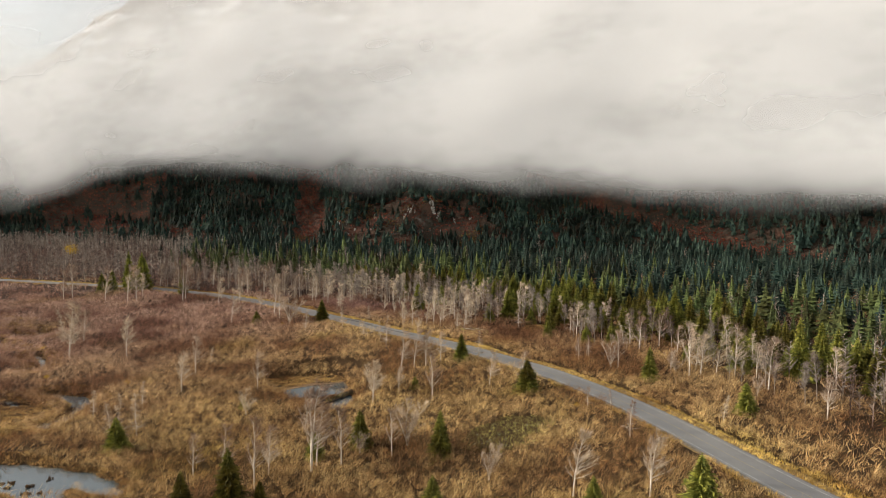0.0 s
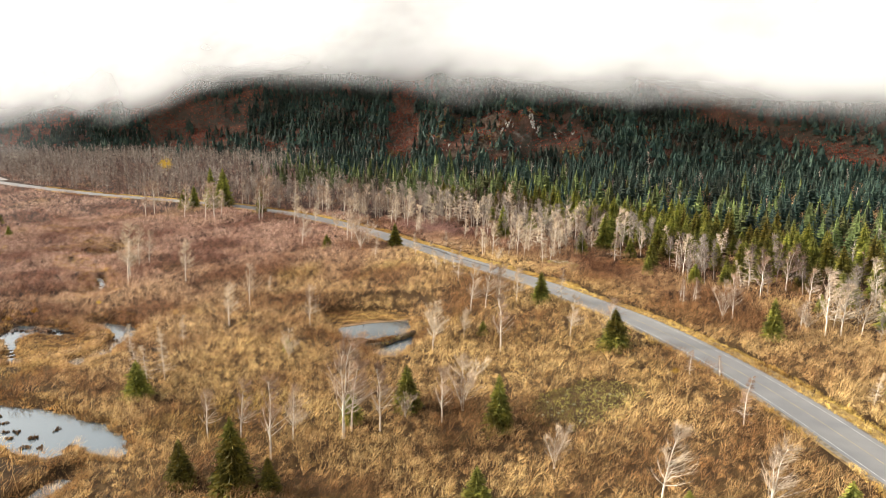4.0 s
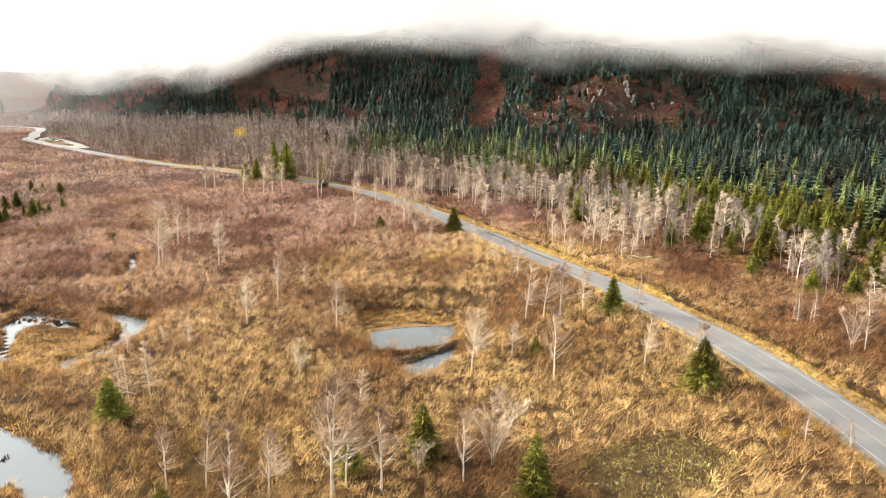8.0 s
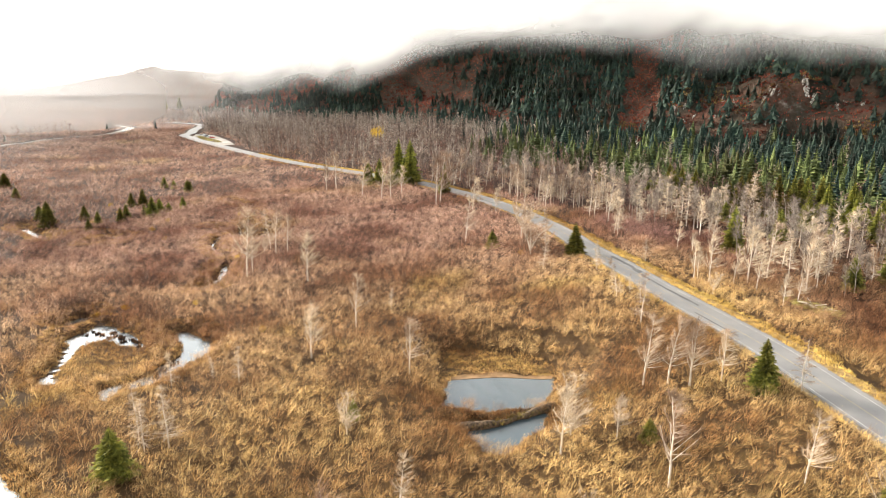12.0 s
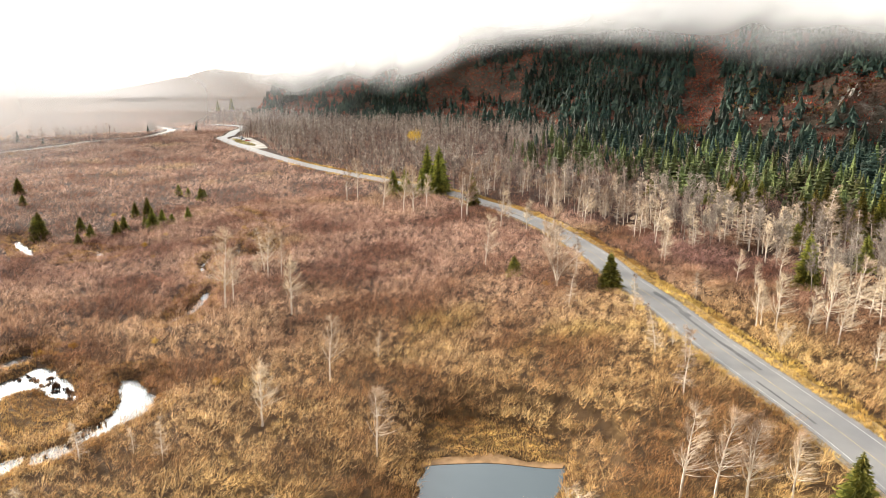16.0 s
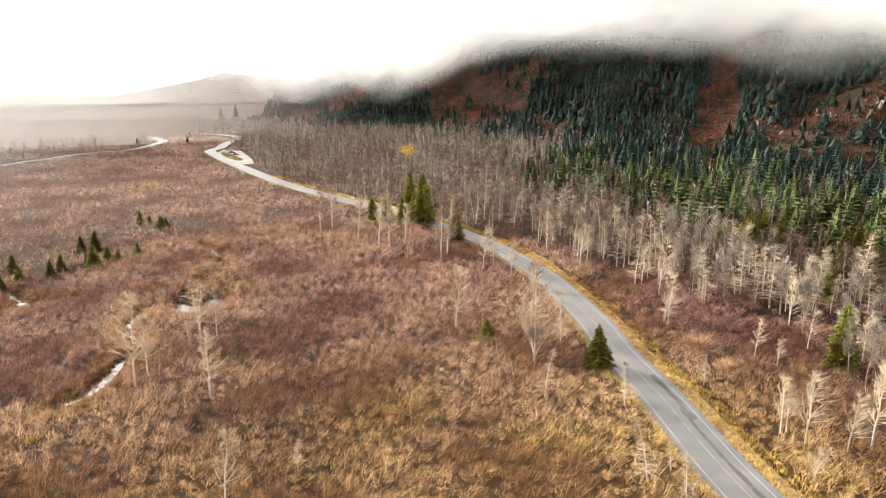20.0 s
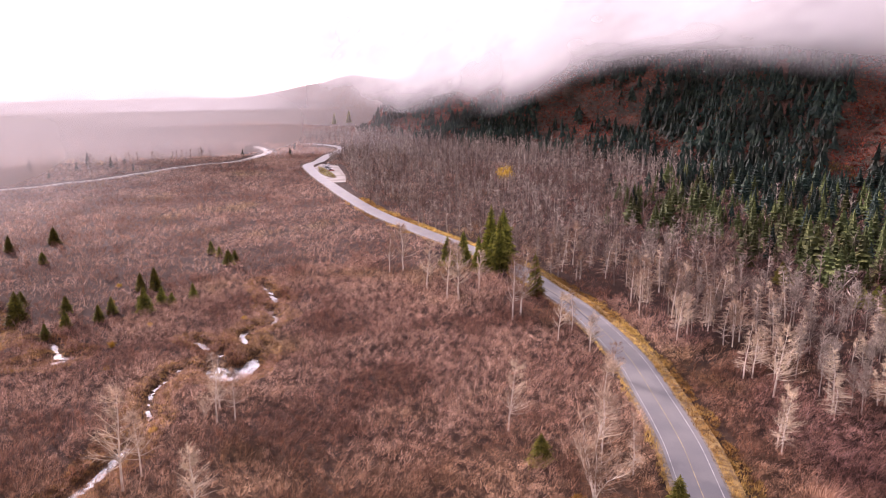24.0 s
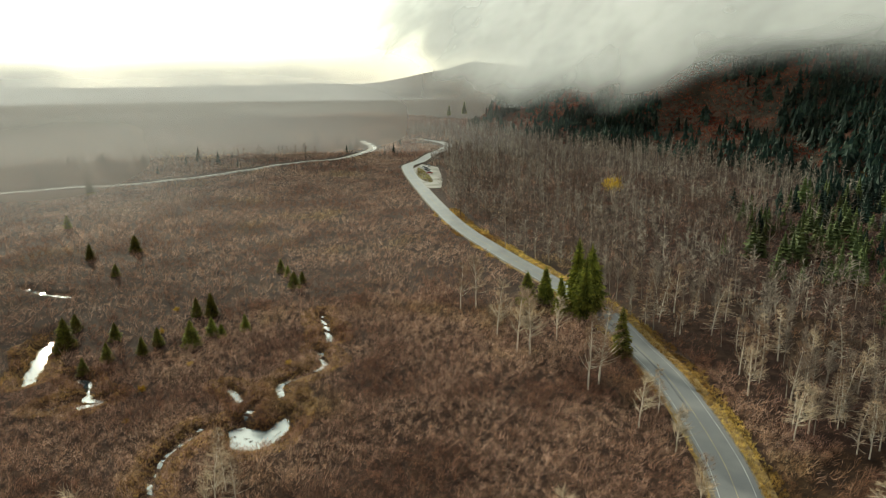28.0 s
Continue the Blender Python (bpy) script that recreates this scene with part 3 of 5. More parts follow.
# ---- road ----
FINE = spline(ROAD[::2, :2], 2.0)
RZ = road_z(FINE[:, 0], FINE[:, 1])
v, f = ribbon(FINE, RZ, -0.2, 8.2, 0.0, 0.3)
road = tagged(new("road", mesh("road", v, f, "asphalt")), "worn grey two-lane asphalt road winding up the valley", "road", kind="structure")
for name, off, w, mat, lab in (("edge_line", 3.3, 0.11, "line white", "faded white edge line"), ("edge_line", -3.3, 0.11, "line white", "white edge line"), ("centre_line", 0.0, 0.1, "line yellow", "faded yellow centre line")):
    v, f = ribbon(FINE, RZ, off, w, 0.02)
    part(name, mesh(name, v, f, mat, True), road, lab)
M["tar"] = plain("dark asphalt repair", (0.075, 0.075, 0.078), (0.12, 0.12, 0.122), 0.6, 0.7)
pr = np.random.default_rng(31)


def repair(x, y, length, off, width):
    """A ragged dark strip of newer asphalt along the lane."""
    i0 = int(np.argmin(np.hypot(FINE[:, 0] - x, FINE[:, 1] - y)))
    i1 = i0 + max(3, int(length / 2))
    seg, zz = FINE[i0:i1], RZ[i0:i1]
    v, f = ribbon(seg, zz, off, width, 0.012)
    v[:, :2] += pr.normal(0, width * 0.14, (len(v), 2))
    part("repair", mesh("repair", v, f, "tar"), road, "dark ragged asphalt repair")


for row in ((-12, 262, 34, -1.5, 0.7), (-30, 284, 20, -2.2, 1.0), (2, 246, 16, 1.9, 0.4), (-110, 371, 40, 0.8, 0.4), (-140, 391, 30, 1.8, 0.5)):
    repair(*row)
for off, w in ((-5.7, 2.8), (4.9, 1.0)):
    few = along(FINE[:, 0], FINE[:, 1]) < 480
    v, f = ribbon(FINE[few], RZ[few], off, w, -0.12)
    tagged(new("verge", mesh("verge", v, f, "verge soil", True)), "yellow grassy road verge", "road verge", kind="structure")
v, f = ribbon(FINE, RZ, 0, 9.6, -0.1)
tagged(new("shoulder", mesh("shoulder", v, f, "gravel", True)), "narrow gravel road shoulder", "road shoulder", kind="structure")

# ---- trees ----


def tubes(paths, sides=4):
    """Tapered tubes: each path is a list of (x, y, z, radius)."""
    V, F, n0 = [], [], 0
    ang = np.arange(sides) * 2 * np.pi / sides
    for p in paths:
        p = np.asarray(p, float)
        d = np.gradient(p[:, :3], axis=0)
        d /= np.linalg.norm(d, axis=1)[:, None] + 1e-9
        a = np.cross(d, np.where(np.abs(d[:, 2:3]) > 0.8, [[1.0, 0, 0]], [[0, 0, 1.0]]))
        a /= np.linalg.norm(a, axis=1)[:, None] + 1e-9
        b = np.cross(d, a)
        ring = p[:, None, :3] + p[:, None, 3:4] * (np.cos(ang)[None, :, None] * a[:, None] + np.sin(ang)[None, :, None] * b[:, None])
        V.append(ring.reshape(-1, 3))
        k = len(p)
        i, j = np.meshgrid(np.arange(k - 1), np.arange(sides), indexing="ij")
        q = np.stack([i * sides + j, i * sides + (j + 1) % sides, (i + 1) * sides + (j + 1) % sides, (i + 1) * sides + j], -1).reshape(-1, 4)
        F.append(q + n0)
        n0 += len(ring) * sides
    return np.vstack(V), np.vstack(F)


def twigs(starts, ways, lengths, widths, r):
    """Thin tapering twigs as single triangles, turned at random."""
    n = len(starts)
    side = np.cross(ways, r.normal(size=(n, 3)))
    side /= np.linalg.norm(side, axis=1)[:, None] + 1e-9
    w = np.asarray(widths)[:, None] * side
    v = np.stack([starts - w, starts + w, starts + ways * np.asarray(lengths)[:, None]], 1).reshape(-1, 3)
    return v, np.arange(3 * n).reshape(-1, 3)


def unit(v):
    return v / (np.linalg.norm(v, axis=-1, keepdims=True) + 1e-9)


def bare_tree_meshes(seed, kind="bare", twig="twig", fine=1.0):
    """A leafless tree 10 m high: the trunk, its limbs and a crown of twigs. Wind has combed the crowns to one side."""
    r = np.random.default_rng(seed)
    k = 9
    t = np.linspace(0, 1, k)
    bend = r.normal(0, 0.35, 2) + (np.array([0.7, 0]) if kind == "bare" else 0)
    wig = np.cumsum(r.normal(0, 0.13, (k, 2)), 0)
    stems = []
    n_stem = {"bare": 1 + (seed % 3 == 0), "snag": 1, "bush": 5, "slim": 1}[kind]
    for s in range(n_stem):
        lean = bend if s == 0 else r.normal(0, 1.0 if kind != "bush" else 2.6, 2)
        h = 10 if s == 0 else r.uniform(6, 9.5)
        base = r.normal(0, 0.12 if n_stem > 1 else 0, 2)
        r0 = {"bare": 0.13, "snag": 0.11, "bush": 0.07, "slim": 0.1}[kind]
        stems.append(np.c_[base[0] + lean[0] * t ** 1.6 + wig[:, 0] * t, base[1] + lean[1] * t ** 1.6 + wig[:, 1] * t, t * h - 0.15, r0 * (1 - 0.86 * t)])
    limbs, S, W, L, D = [], [], [], [], []
    for st in stems:
        n = int({"bare": 44, "snag": 72, "bush": 16, "slim": 40}[kind] * (1 if len(stems) == 1 or kind == "bush" else 0.65))
        for i in range(n):
            u = r.uniform(*{"bare": (0.28, 1.0), "snag": (0.14, 1.0), "bush": (0.2, 1.0), "slim": (0.35, 1.0)}[kind])
            p = np.array([np.interp(u, t, st[:, j]) for j in range(4)])
            a = r.uniform(0, 2 * np.pi)
            if kind == "snag":
                way, ln = np.array([np.cos(a), np.sin(a), r.uniform(-0.2, 0.45)]), (1.12 - u) * r.uniform(1.0, 2.6)
            elif kind == "slim":
                way, ln = np.array([np.cos(a), np.sin(a), r.uniform(0.7, 1.6)]), (1.25 - u) * r.uniform(1.2, 2.6)
            else:
                way, ln = np.array([np.cos(a) + 0.4, np.sin(a), r.uniform(0.45, 1.5)]), (1.3 - u) * r.uniform(1.6, 3.6)
            way = unit(way)
            lift = np.array([0.25 if kind == "bare" else 0, 0, 0.35 if kind != "snag" else -0.1])
            q = [np.r_[p[:3], max(0.022, p[3] * 0.5)], np.r_[p[:3] + way * ln * 0.5, max(0.016, p[3] * 0.3)], np.r_[p[:3] + way * ln + lift * ln * 0.4, 0.008]]
            limbs.append(q)
            q = np.array(q)[:, :3]
            for _ in range(int({"bare": 30, "snag": 26, "bush": 34, "slim": 24}[kind] * fine)):
                f = r.uniform(0.25, 1.0)
                s = q[0] + (q[1] - q[0]) * min(1, f * 2) + (q[2] - q[1]) * max(0, f * 2 - 1)
                S.append(s)
                W.append(way + r.normal(0, 0.6, 3) + lift * 0.8 + np.array([0.22 if kind in ('bare', 'bush') else 0.12, 0, 0]))
                L.append(r.uniform(0.4, 1.35) * (0.6 if kind == "snag" else 1.0))
                D.append(r.uniform(0.010, 0.026))
    v1, f1 = tubes(stems, 5)
    v2, f2 = tubes(limbs, 3)
    v3, f3 = twigs(np.array(S), unit(np.array(W)), L, D, r)
    name = {"bare": "bare", "snag": "snag", "bush": "bush", "slim": "slim"}[kind]
    v1, f1 = np.vstack([v1, v2]), np.vstack([f1, f2 + len(v1)])
    return mesh(name + " trunk", v1, f1, "bark" if twig == "twig" else "grey bark", True), mesh(name + " crown", v3, f3, twig)


def fronds(levels, height, radius, per, r, droop=0.25, wide=0.3, leafy=3, full=0.85):
    """Spruce boughs: whorls of drooping sprays, each a narrow fan of flat sprigs."""
    V, F = [], []
    for i in range(levels):
        u = (i + 0.5) / levels
        z = height * (0.06 + 0.93 * u)
        rad = radius * (1 - u) ** full * r.uniform(0.85, 1.12) + 0.05
        n = max(4, int(per * (0.45 + 0.55 * (1 - u))))
        for a in r.uniform(0, 2 * np.pi) + np.arange(n) * 2 * np.pi / n + r.normal(0, 0.14, n):
            ln = rad * r.uniform(0.72, 1.14)
            o = np.array([np.cos(a), np.sin(a), 0])
            s = np.array([-np.sin(a), np.cos(a), 0])
            dz = -droop * ln
            root, mid, tip = np.array([0, 0, z]), o * ln * 0.55 + [0, 0, z + dz * 0.75], o * ln + [0, 0, z + dz * 0.8 + 0.05]
            w = wide * ln + 0.04
            b = len(V)
            V += [root, mid + s * w - [0, 0, 0.1 * ln], mid - s * w - [0, 0, 0.1 * ln], tip]
            F += [(b, b + 1, b + 3), (b, b + 3, b + 2)]
            for k in range(leafy):
                f = r.uniform(0.3, 1.0)
                c = root + (mid - root) * min(1, f * 2) + (tip - mid) * max(0, f * 2 - 1)
                sg = 1 if k % 2 else -1
                e = c + (s * sg * 0.8 + o * 0.7) * ln * r.uniform(0.22, 0.42) + [0, 0, r.uniform(-0.14, 0.02) * ln]
                b = len(V)
                V += [c - o * 0.09 * ln, c + o * 0.12 * ln + [0, 0, 0.04], e]
                F += [(b, b + 1, b + 2)]
    return np.array(V), np.array(F)


def cones(levels, height, radius, points, r, ragged=0.3):
    """A spruce seen from afar: ragged pleated skirts, one above the other."""
    V, F = [], []
    for i in range(levels):
        u = i / levels
        z0, z1 = height * (0.04 + 0.9 * u), height * min(1.0, 0.04 + 0.9 * u + 2.1 / levels * 0.9)
        n = points * 2
        a = r.uniform(0, 6.28) + np.arange(n) * 2 * np.pi / n + r.normal(0, 0.08, n)
        rad = (radius * (1 - u) + 0.08) * np.where(np.arange(n) % 2, 0.58, 1.0) * r.uniform(1 - ragged, 1 + ragged, n)
        b = len(V)
        V += [(r.normal(0, 0.05), r.normal(0, 0.05), z1)] + [(np.cos(p) * q, np.sin(p) * q, z0 - (0.05 if k % 2 else 0.28) * q + r.normal(0, 0.12)) for k, (p, q) in enumerate(zip(a, rad))]
        F += [(b, b + 1 + k, b + 1 + (k + 1) % n) for k in range(n)]
    return np.array(V), np.array(F)


def spruce_meshes(seed, slim=1.0):
    r = np.random.default_rng(seed)
    v1, f1 = tubes([[(0, 0, -0.2, 0.16), (0.02, 0, 4, 0.11), (0, 0.02, 10.05, 0.015)]], 6)
    v2, f2 = fronds(32, 10.0, 3.6 * slim, 16, r, 0.36, 0.12, 5, 0.66)
    v3, f3 = cones(9, 10.0, 2.6 * slim, 9, r, 0.2)
    v2, f2 = np.vstack([v2, v3]), np.vstack([f2, f3 + len(v2)])
    return mesh("spruce trunk", v1, f1, "spruce bark", True), mesh("spruce boughs", v2, f2, "needles")


LABELS = {"bare": ("bare_tree", "leafless pale grey cottonwood combed by the wind, in brown brush", "tree", "leafless trees"),
          "snag": ("dead_tree", "thin dead tree with short broken pale branches", "tree", "dead trees"),
          "bush": ("bare_shrub", "tall leafless many-stemmed willow with pale twigs", "shrub", "tall bare willows"),
          "slim": ("forest_tree", "slim leafless grey tree of the roadside forest", "tree", "leafless forest trees"),
          "spruce": ("spruce_tree", "dark green young spruce standing in brown brush", "tree", "spruces")}
KINDS = {"bare": [bare_tree_meshes(i, "bare") for i in (1, 2, 3, 4, 5)],
         "snag": [bare_tree_meshes(i, "snag") for i in (11, 12, 13)],
         "bush": [bare_tree_meshes(i, "bush") for i in (21, 22)],
         "slim": [bare_tree_meshes(i, "slim", "grey twig") for i in (31, 32, 33, 34)],
         "spruce": [spruce_meshes(i, s) for i, s in ((41, 1.05), (42, 0.95), (43, 1.15), (44, 0.85))]}


def tree(kind, i, x, y, h, lean=0.0):
    name, label, cat, group = LABELS[kind]
    parts = KINDS[kind][i % len(KINDS[kind])]
    ob = tagged(new(name), label, cat, group)
    z = float(land_z(np.array([x]), np.array([y]))[0])
    spread = float(np.interp(h, [5, 9, 12, 18], [1.05, 0.95, 0.74, 0.62])) if kind == "spruce" else 1.15
    turn = 0.0 if kind in ("bare", "bush") else i * 2.4
    ob.matrix_world = pose(x, y, z, 0, lean, 0) @ Matrix.Rotation(turn + ((i * 37) % 11 - 5) * 0.07, 4, "Z") @ Matrix.Diagonal((h / 10 * spread, h / 10 * spread, h / 10, 1))
    part("trunk", parts[0], ob)
    tagged(part("crown", parts[1], ob), kind="stuff")
    return ob


# places (x, y) and heights, in metres
BARE = [(-133.0, 248.9, 19.6), (-142.0, 276.8, 12.1), (-79.5, 211.5, 11.6), (-82.0, 231.3, 12.2), (-57.1, 214.5, 11.4), (-93.6, 310.7, 14.4), (-76.2, 317.1, 16.5), (-28.8, 150.7, 19.0), (-22.8, 155.2, 12.4), (-52.9, 146.3, 9.2), (-47.1, 147.6, 10.3), (-20.0, 198.4, 11.1), (-13.0, 204.0, 7.3), (-3.0, 193.9, 13.1), (-0.8, 224.6, 9.3), (-13.2, 221.6, 12.4), (-9.2, 222.4, 12.0), (-5.6, 221.8, 11.8), (-11.9, 160.6, 10.3), (21.2, 188.3, 10.9), (13.2, 197.2, 9.4), (24.3, 128.7, 12.1), (36.7, 122.4, 11.2), (-38.4, 140.4, 14.0), (-37.5, 148.7, 10.5), (-34.9, 175.6, 8.0), (-28.3, 154.8, 14.1), (88.5, 159.9, 10.5), (105.9, 187.8, 10.8), (86.8, 185.9, 13.7)]
BARE_MORE = [(84.6, 202.4, 12.4), (-135.1, 253.3, 13.4), (-115.0, 253.7, 13.7), (-144.1, 273.6, 14.4), (-72.9, 312.5, 12.3), (-50.3, 336.6, 11.7), (-27.3, 324.2, 8.3), (-22.4, 320.8, 6.0), (-15.9, 291.5, 8.0), (-12.7, 289.2, 12.0), (-6.9, 290.0, 9.4), (-4.7, 313.8, 8.6), (-8.5, 333.1, 9.7), (-202.9, 375.8, 15.2), (-200.5, 380.4, 17.6), (-178.2, 370.9, 16.3), (-164.8, 366.9, 18.8), (-160.6, 367.4, 17.8), (-162.3, 379.9, 12.4), (-134.5, 363.1, 19.1), (-134.7, 367.3, 20.8), (-114.2, 357.3, 13.1), (-102.7, 354.6, 10.1)]
SNAG = [(-75.9, 171.9, 10.9), (-82.3, 171.3, 8.8), (-78.5, 169.3, 8.4), (-84.6, 196.1, 7.7), (-90.3, 194.9, 4.7), (-29.7, 264.2, 9.5), (-20.2, 248.6, 11.1), (11.5, 223.2, 9.5), (43.6, 225.1, 7.4), (47.3, 227.3, 7.1), (35.5, 170.8, 5.2), (-95.0, 188.8, 7.5), (-64.8, 309.5, 11.4), (40.1, 148.9, 8.6), (65.0, 161.1, 6.0), (40.6, 168.8, 4.2), (-81.1, 245.0, 5.8), (-55.6, 283.6, 9.2), (-40.9, 285.1, 8.3), (-32.0, 302.7, 6.5), (-23.3, 261.3, 6.7), (-27.5, 267.7, 4.5), (-115.2, 365.3, 11.3), (-149.9, 277.5, 12.8), (-48.7, 334.5, 12.6), (-47.1, 358.1, 14.8), (-41.4, 368.9, 8.2), (-67.9, 365.3, 14.1), (-62.4, 369.4, 13.5), (-67.6, 375.1, 11.2), (-31.4, 361.9, 16.3), (-27.5, 361.4, 12.3), (-21.9, 365.0, 15.1), (-21.5, 382.4, 12.2), (-12.9, 380.6, 19.0), (-49.9, 399.5, 9.4), (-39.9, 387.2, 10.9), (-93.6, 382.9, 11.1), (-89.6, 396.4, 16.0), (-84.2, 399.1, 10.2)]
BUSH = [(-10.7, 184.0, 4.6), (-19.5, 162.1, 5.2), (-38.5, 152.7, 5.5), (50.8, 212.1, 10.1), (-53.5, 188.8, 7.3), (9.4, 142.2, 7.7), (-20.5, 204.3, 10.1), (-8.7, 165.9, 11.7), (68.4, 205.7, 6.7), (81.6, 180.9, 5.9), (-65.1, 297.5, 16.0), (-10.0, 277.6, 5.3), (-89.2, 343.5, 8.5), (-148.6, 273.2, 6.0)]
SPRUCE = [(-51.5, 298.6, 9.4), (5.9, 222.6, 9.2), (-76.4, 162.2, 8.3), (-29.3, 158.4, 7.8), (-19.8, 165.9, 9.5), (-0.6, 156.5, 11.2), (-80.9, 304.5, 5.8), (19.4, 295.3, 9.5), (-11.5, 325.4, 14.5), (39.5, 264.3, 6.7), (-8.2, 204.8, 3.7), (-253.2, 304.2, 6.6), (-228.6, 294.9, 8.2), (-49.8, 131.0, 8.0), (-40.5, 130.3, 12.5), (-34.6, 130.3, 6.2), (-2.0, 130.7, 7.1), (26.6, 121.9, 6.6), (42.6, 113.9, 10.5), (58.4, 197.1, 10.2), (72.0, 165.4, 8.2), (-182.5, 409.8, 21.5), (-173.2, 406.0, 21.6), (-142.2, 384.2, 14.2), (-187.9, 400.1, 12.8), (-169.0, 398.8, 20.1), (-191.4, 395.1, 11.5), (-175.6, 394.9, 13.6), (-173.2, 400.1, 13.7), (-282.6, 346.7, 5.8)]
SPRUCE_MORE = [(-261.1, 342.6, 6.3), (-250.9, 308.3, 8.4), (-233.5, 302.7, 5.9), (-230.6, 281.5, 5.5), (-250.6, 264.5, 10.0), (-233.8, 295.3, 4.2), (-230.3, 304.6, 4.3), (-227.3, 265.3, 4.8), (-318.6, 292.8, 4.9), (-234.1, 286.8, 6.0), (-247.2, 277.7, 5.8), (-231.3, 272.2, 5.9), (-263.7, 269.5, 5.6), (-230.4, 312.2, 5.6), (-519.9, 319.8, 9.8), (-423.0, 291.8, 7.3), (-353.8, 308.4, 7.8), (-351.1, 289.4, 7.5), (-265.4, 347.8, 4.5), (-275.4, 346.5, 4.6), (22.6, 187.5, 9.2), (-55.7, 193.7, 3.8), (31.1, 311.0, 13.3), (47.9, 286.1, 10.2), (52.1, 254.6, 6.5), (-1005, 963, 19), (-1033, 1017, 22)]

BARE_EAST = [(53.4, 213.1, 10.7), (66.2, 236.3, 11.5), (43.8, 230.6, 5.5), (46.9, 228.9, 6.0), (66.9, 205.1, 6.8), (71.0, 201.3, 14.8), (74.5, 201.8, 12.0), (87.5, 209.6, 13.2), (79.3, 202.6, 9.9), (89.1, 198.3, 10.3), (-16.6, 290.4, 9.5), (-3.9, 292.9, 14.3), (-1.2, 286.9, 10.5), (0.0, 300.2, 14.5), (9.4, 290.0, 13.7), (11.3, 303.3, 11.7), (5.5, 274.5, 7.2), (8.3, 278.3, 8.5), (-91.4, 379.6, 12.8), (-91.2, 384.8, 10.9), (-78.5, 384.7, 12.0), (-66.5, 366.9, 12.2), (-58.9, 359.0, 15.8), (-90.5, 398.0, 9.1), (-108.5, 389.9, 12.6)]

count = 0
for kind, rows in (("bare", BARE), ("bare", BARE_MORE), ("bare", BARE_EAST), ("snag", SNAG), ("bush", BUSH), ("spruce", SPRUCE), ("spruce", SPRUCE_MORE)):
    for x, y, h in rows:
        tree(kind, count, x, y, h, (count * 7) % 7 if kind == "bare" else 0)
        count += 1


def scatter(n, x0, x1, y0, y1, gap, r, ok):
    """Random places, no closer than the gap, where ok allows."""
    x, y = r.uniform(x0, x1, n), r.uniform(y0, y1, n)
    m_ = ok(x, y)
    x, y = x[m_], y[m_]
    cell = {}
    for a, b in zip(x, y):
        k = (int(a // gap), int(b // gap))
        if k not in cell:
            cell[k] = (a, b)
    return np.array(list(cell.values()))


def road_side(x, y):
    d, _, s = nearest(x, y, ROAD[::3])
    return d * -s          # positive towards the mountain


def joined(models, places, heights, r, spread=1.0):
    """Copies of model arrays (vertices, triangles) in one mesh."""
    V, F, n0 = [], [], 0
    zz = land_or_mountain(places[:, 0], places[:, 1])
    pick = r.integers(0, len(models), len(places))
    turn = r.uniform(0, 2 * np.pi, len(places))
    for k, (v, f) in enumerate(models):
        idx = np.where(pick == k)[0]
        if not len(idx):
            continue
        c, s, h = np.cos(turn[idx])[:, None], np.sin(turn[idx])[:, None], heights[idx][:, None] / 10
        w = h * spread
        vv = np.stack([(v[:, 0] * c - v[:, 1] * s) * w + places[idx, 0:1], (v[:, 0] * s + v[:, 1] * c) * w + places[idx, 1:2], v[:, 2] * h + zz[idx][:, None]], -1)
        V.append(vv.reshape(-1, 3))
        F.append((f[None] + (np.arange(len(idx)) * len(v))[:, None, None]).reshape(-1, f.shape[1]) + n0)
        n0 += len(idx) * len(v)
    return np.vstack(V), np.vstack(F)


def land_or_mountain(x, y):
    a = land_z(x, y)
    b, u = mountain_z(x, y)
    return np.where(u > -20, np.maximum(a, b), a)


def triangles(me):
    """Vertices and triangles of a mesh of triangles or quads."""
    v = np.zeros(len(me.vertices) * 3, np.float32)
    me.vertices.foreach_get("co", v)
    me.calc_loop_triangles()
    f = np.zeros(len(me.loop_triangles) * 3, np.int32)
    me.loop_triangles.foreach_get("vertices", f)
    return v.reshape(-1, 3), f.reshape(-1, 3)


def far_bare(seed):
    """A leafless tree seen from afar, 10 m high: a forked stem and a loose brush of branches."""
    r = np.random.default_rng(300 + seed)
    n = 42
    u = np.r_[0, 0, r.uniform(0.22, 0.98, n - 2)]
    bend = r.normal(0, 0.5, 2)
    S = np.c_[bend[0] * u ** 2, bend[1] * u ** 2, u * 9.4]
    a = r.uniform(0, 6.28, n)
    W = unit(np.c_[np.cos(a) + 0.15, np.sin(a), r.uniform(0.1, 1.3, n)])
    W[:2] = unit(np.array([[bend[0], bend[1], 9.5], [bend[0] + 0.5, bend[1], 9.0]]))
    L = np.r_[9.8, 8.6, (1.3 - u[2:]) * r.uniform(1.4, 3.8, n - 2)]
    D = np.r_[0.13, 0.1, r.uniform(0.06, 0.12, n - 2)]
    return twigs(S, W, L, D, r)


def far_spruce(seed, radius):
    """A spruce seen from afar, 10 m high: a slim core and whorls of drooping boughs."""
    r = np.random.default_rng(seed)
    v1, f1 = cones(4, 9.8, radius * 0.62, 4, r, 0.15)
    v2, f2 = fronds(10, 10.0, radius, 7, r, 0.36, 0.45, 0)
    return np.vstack([v1, v2]), np.vstack([f1, f2 + len(v1)])


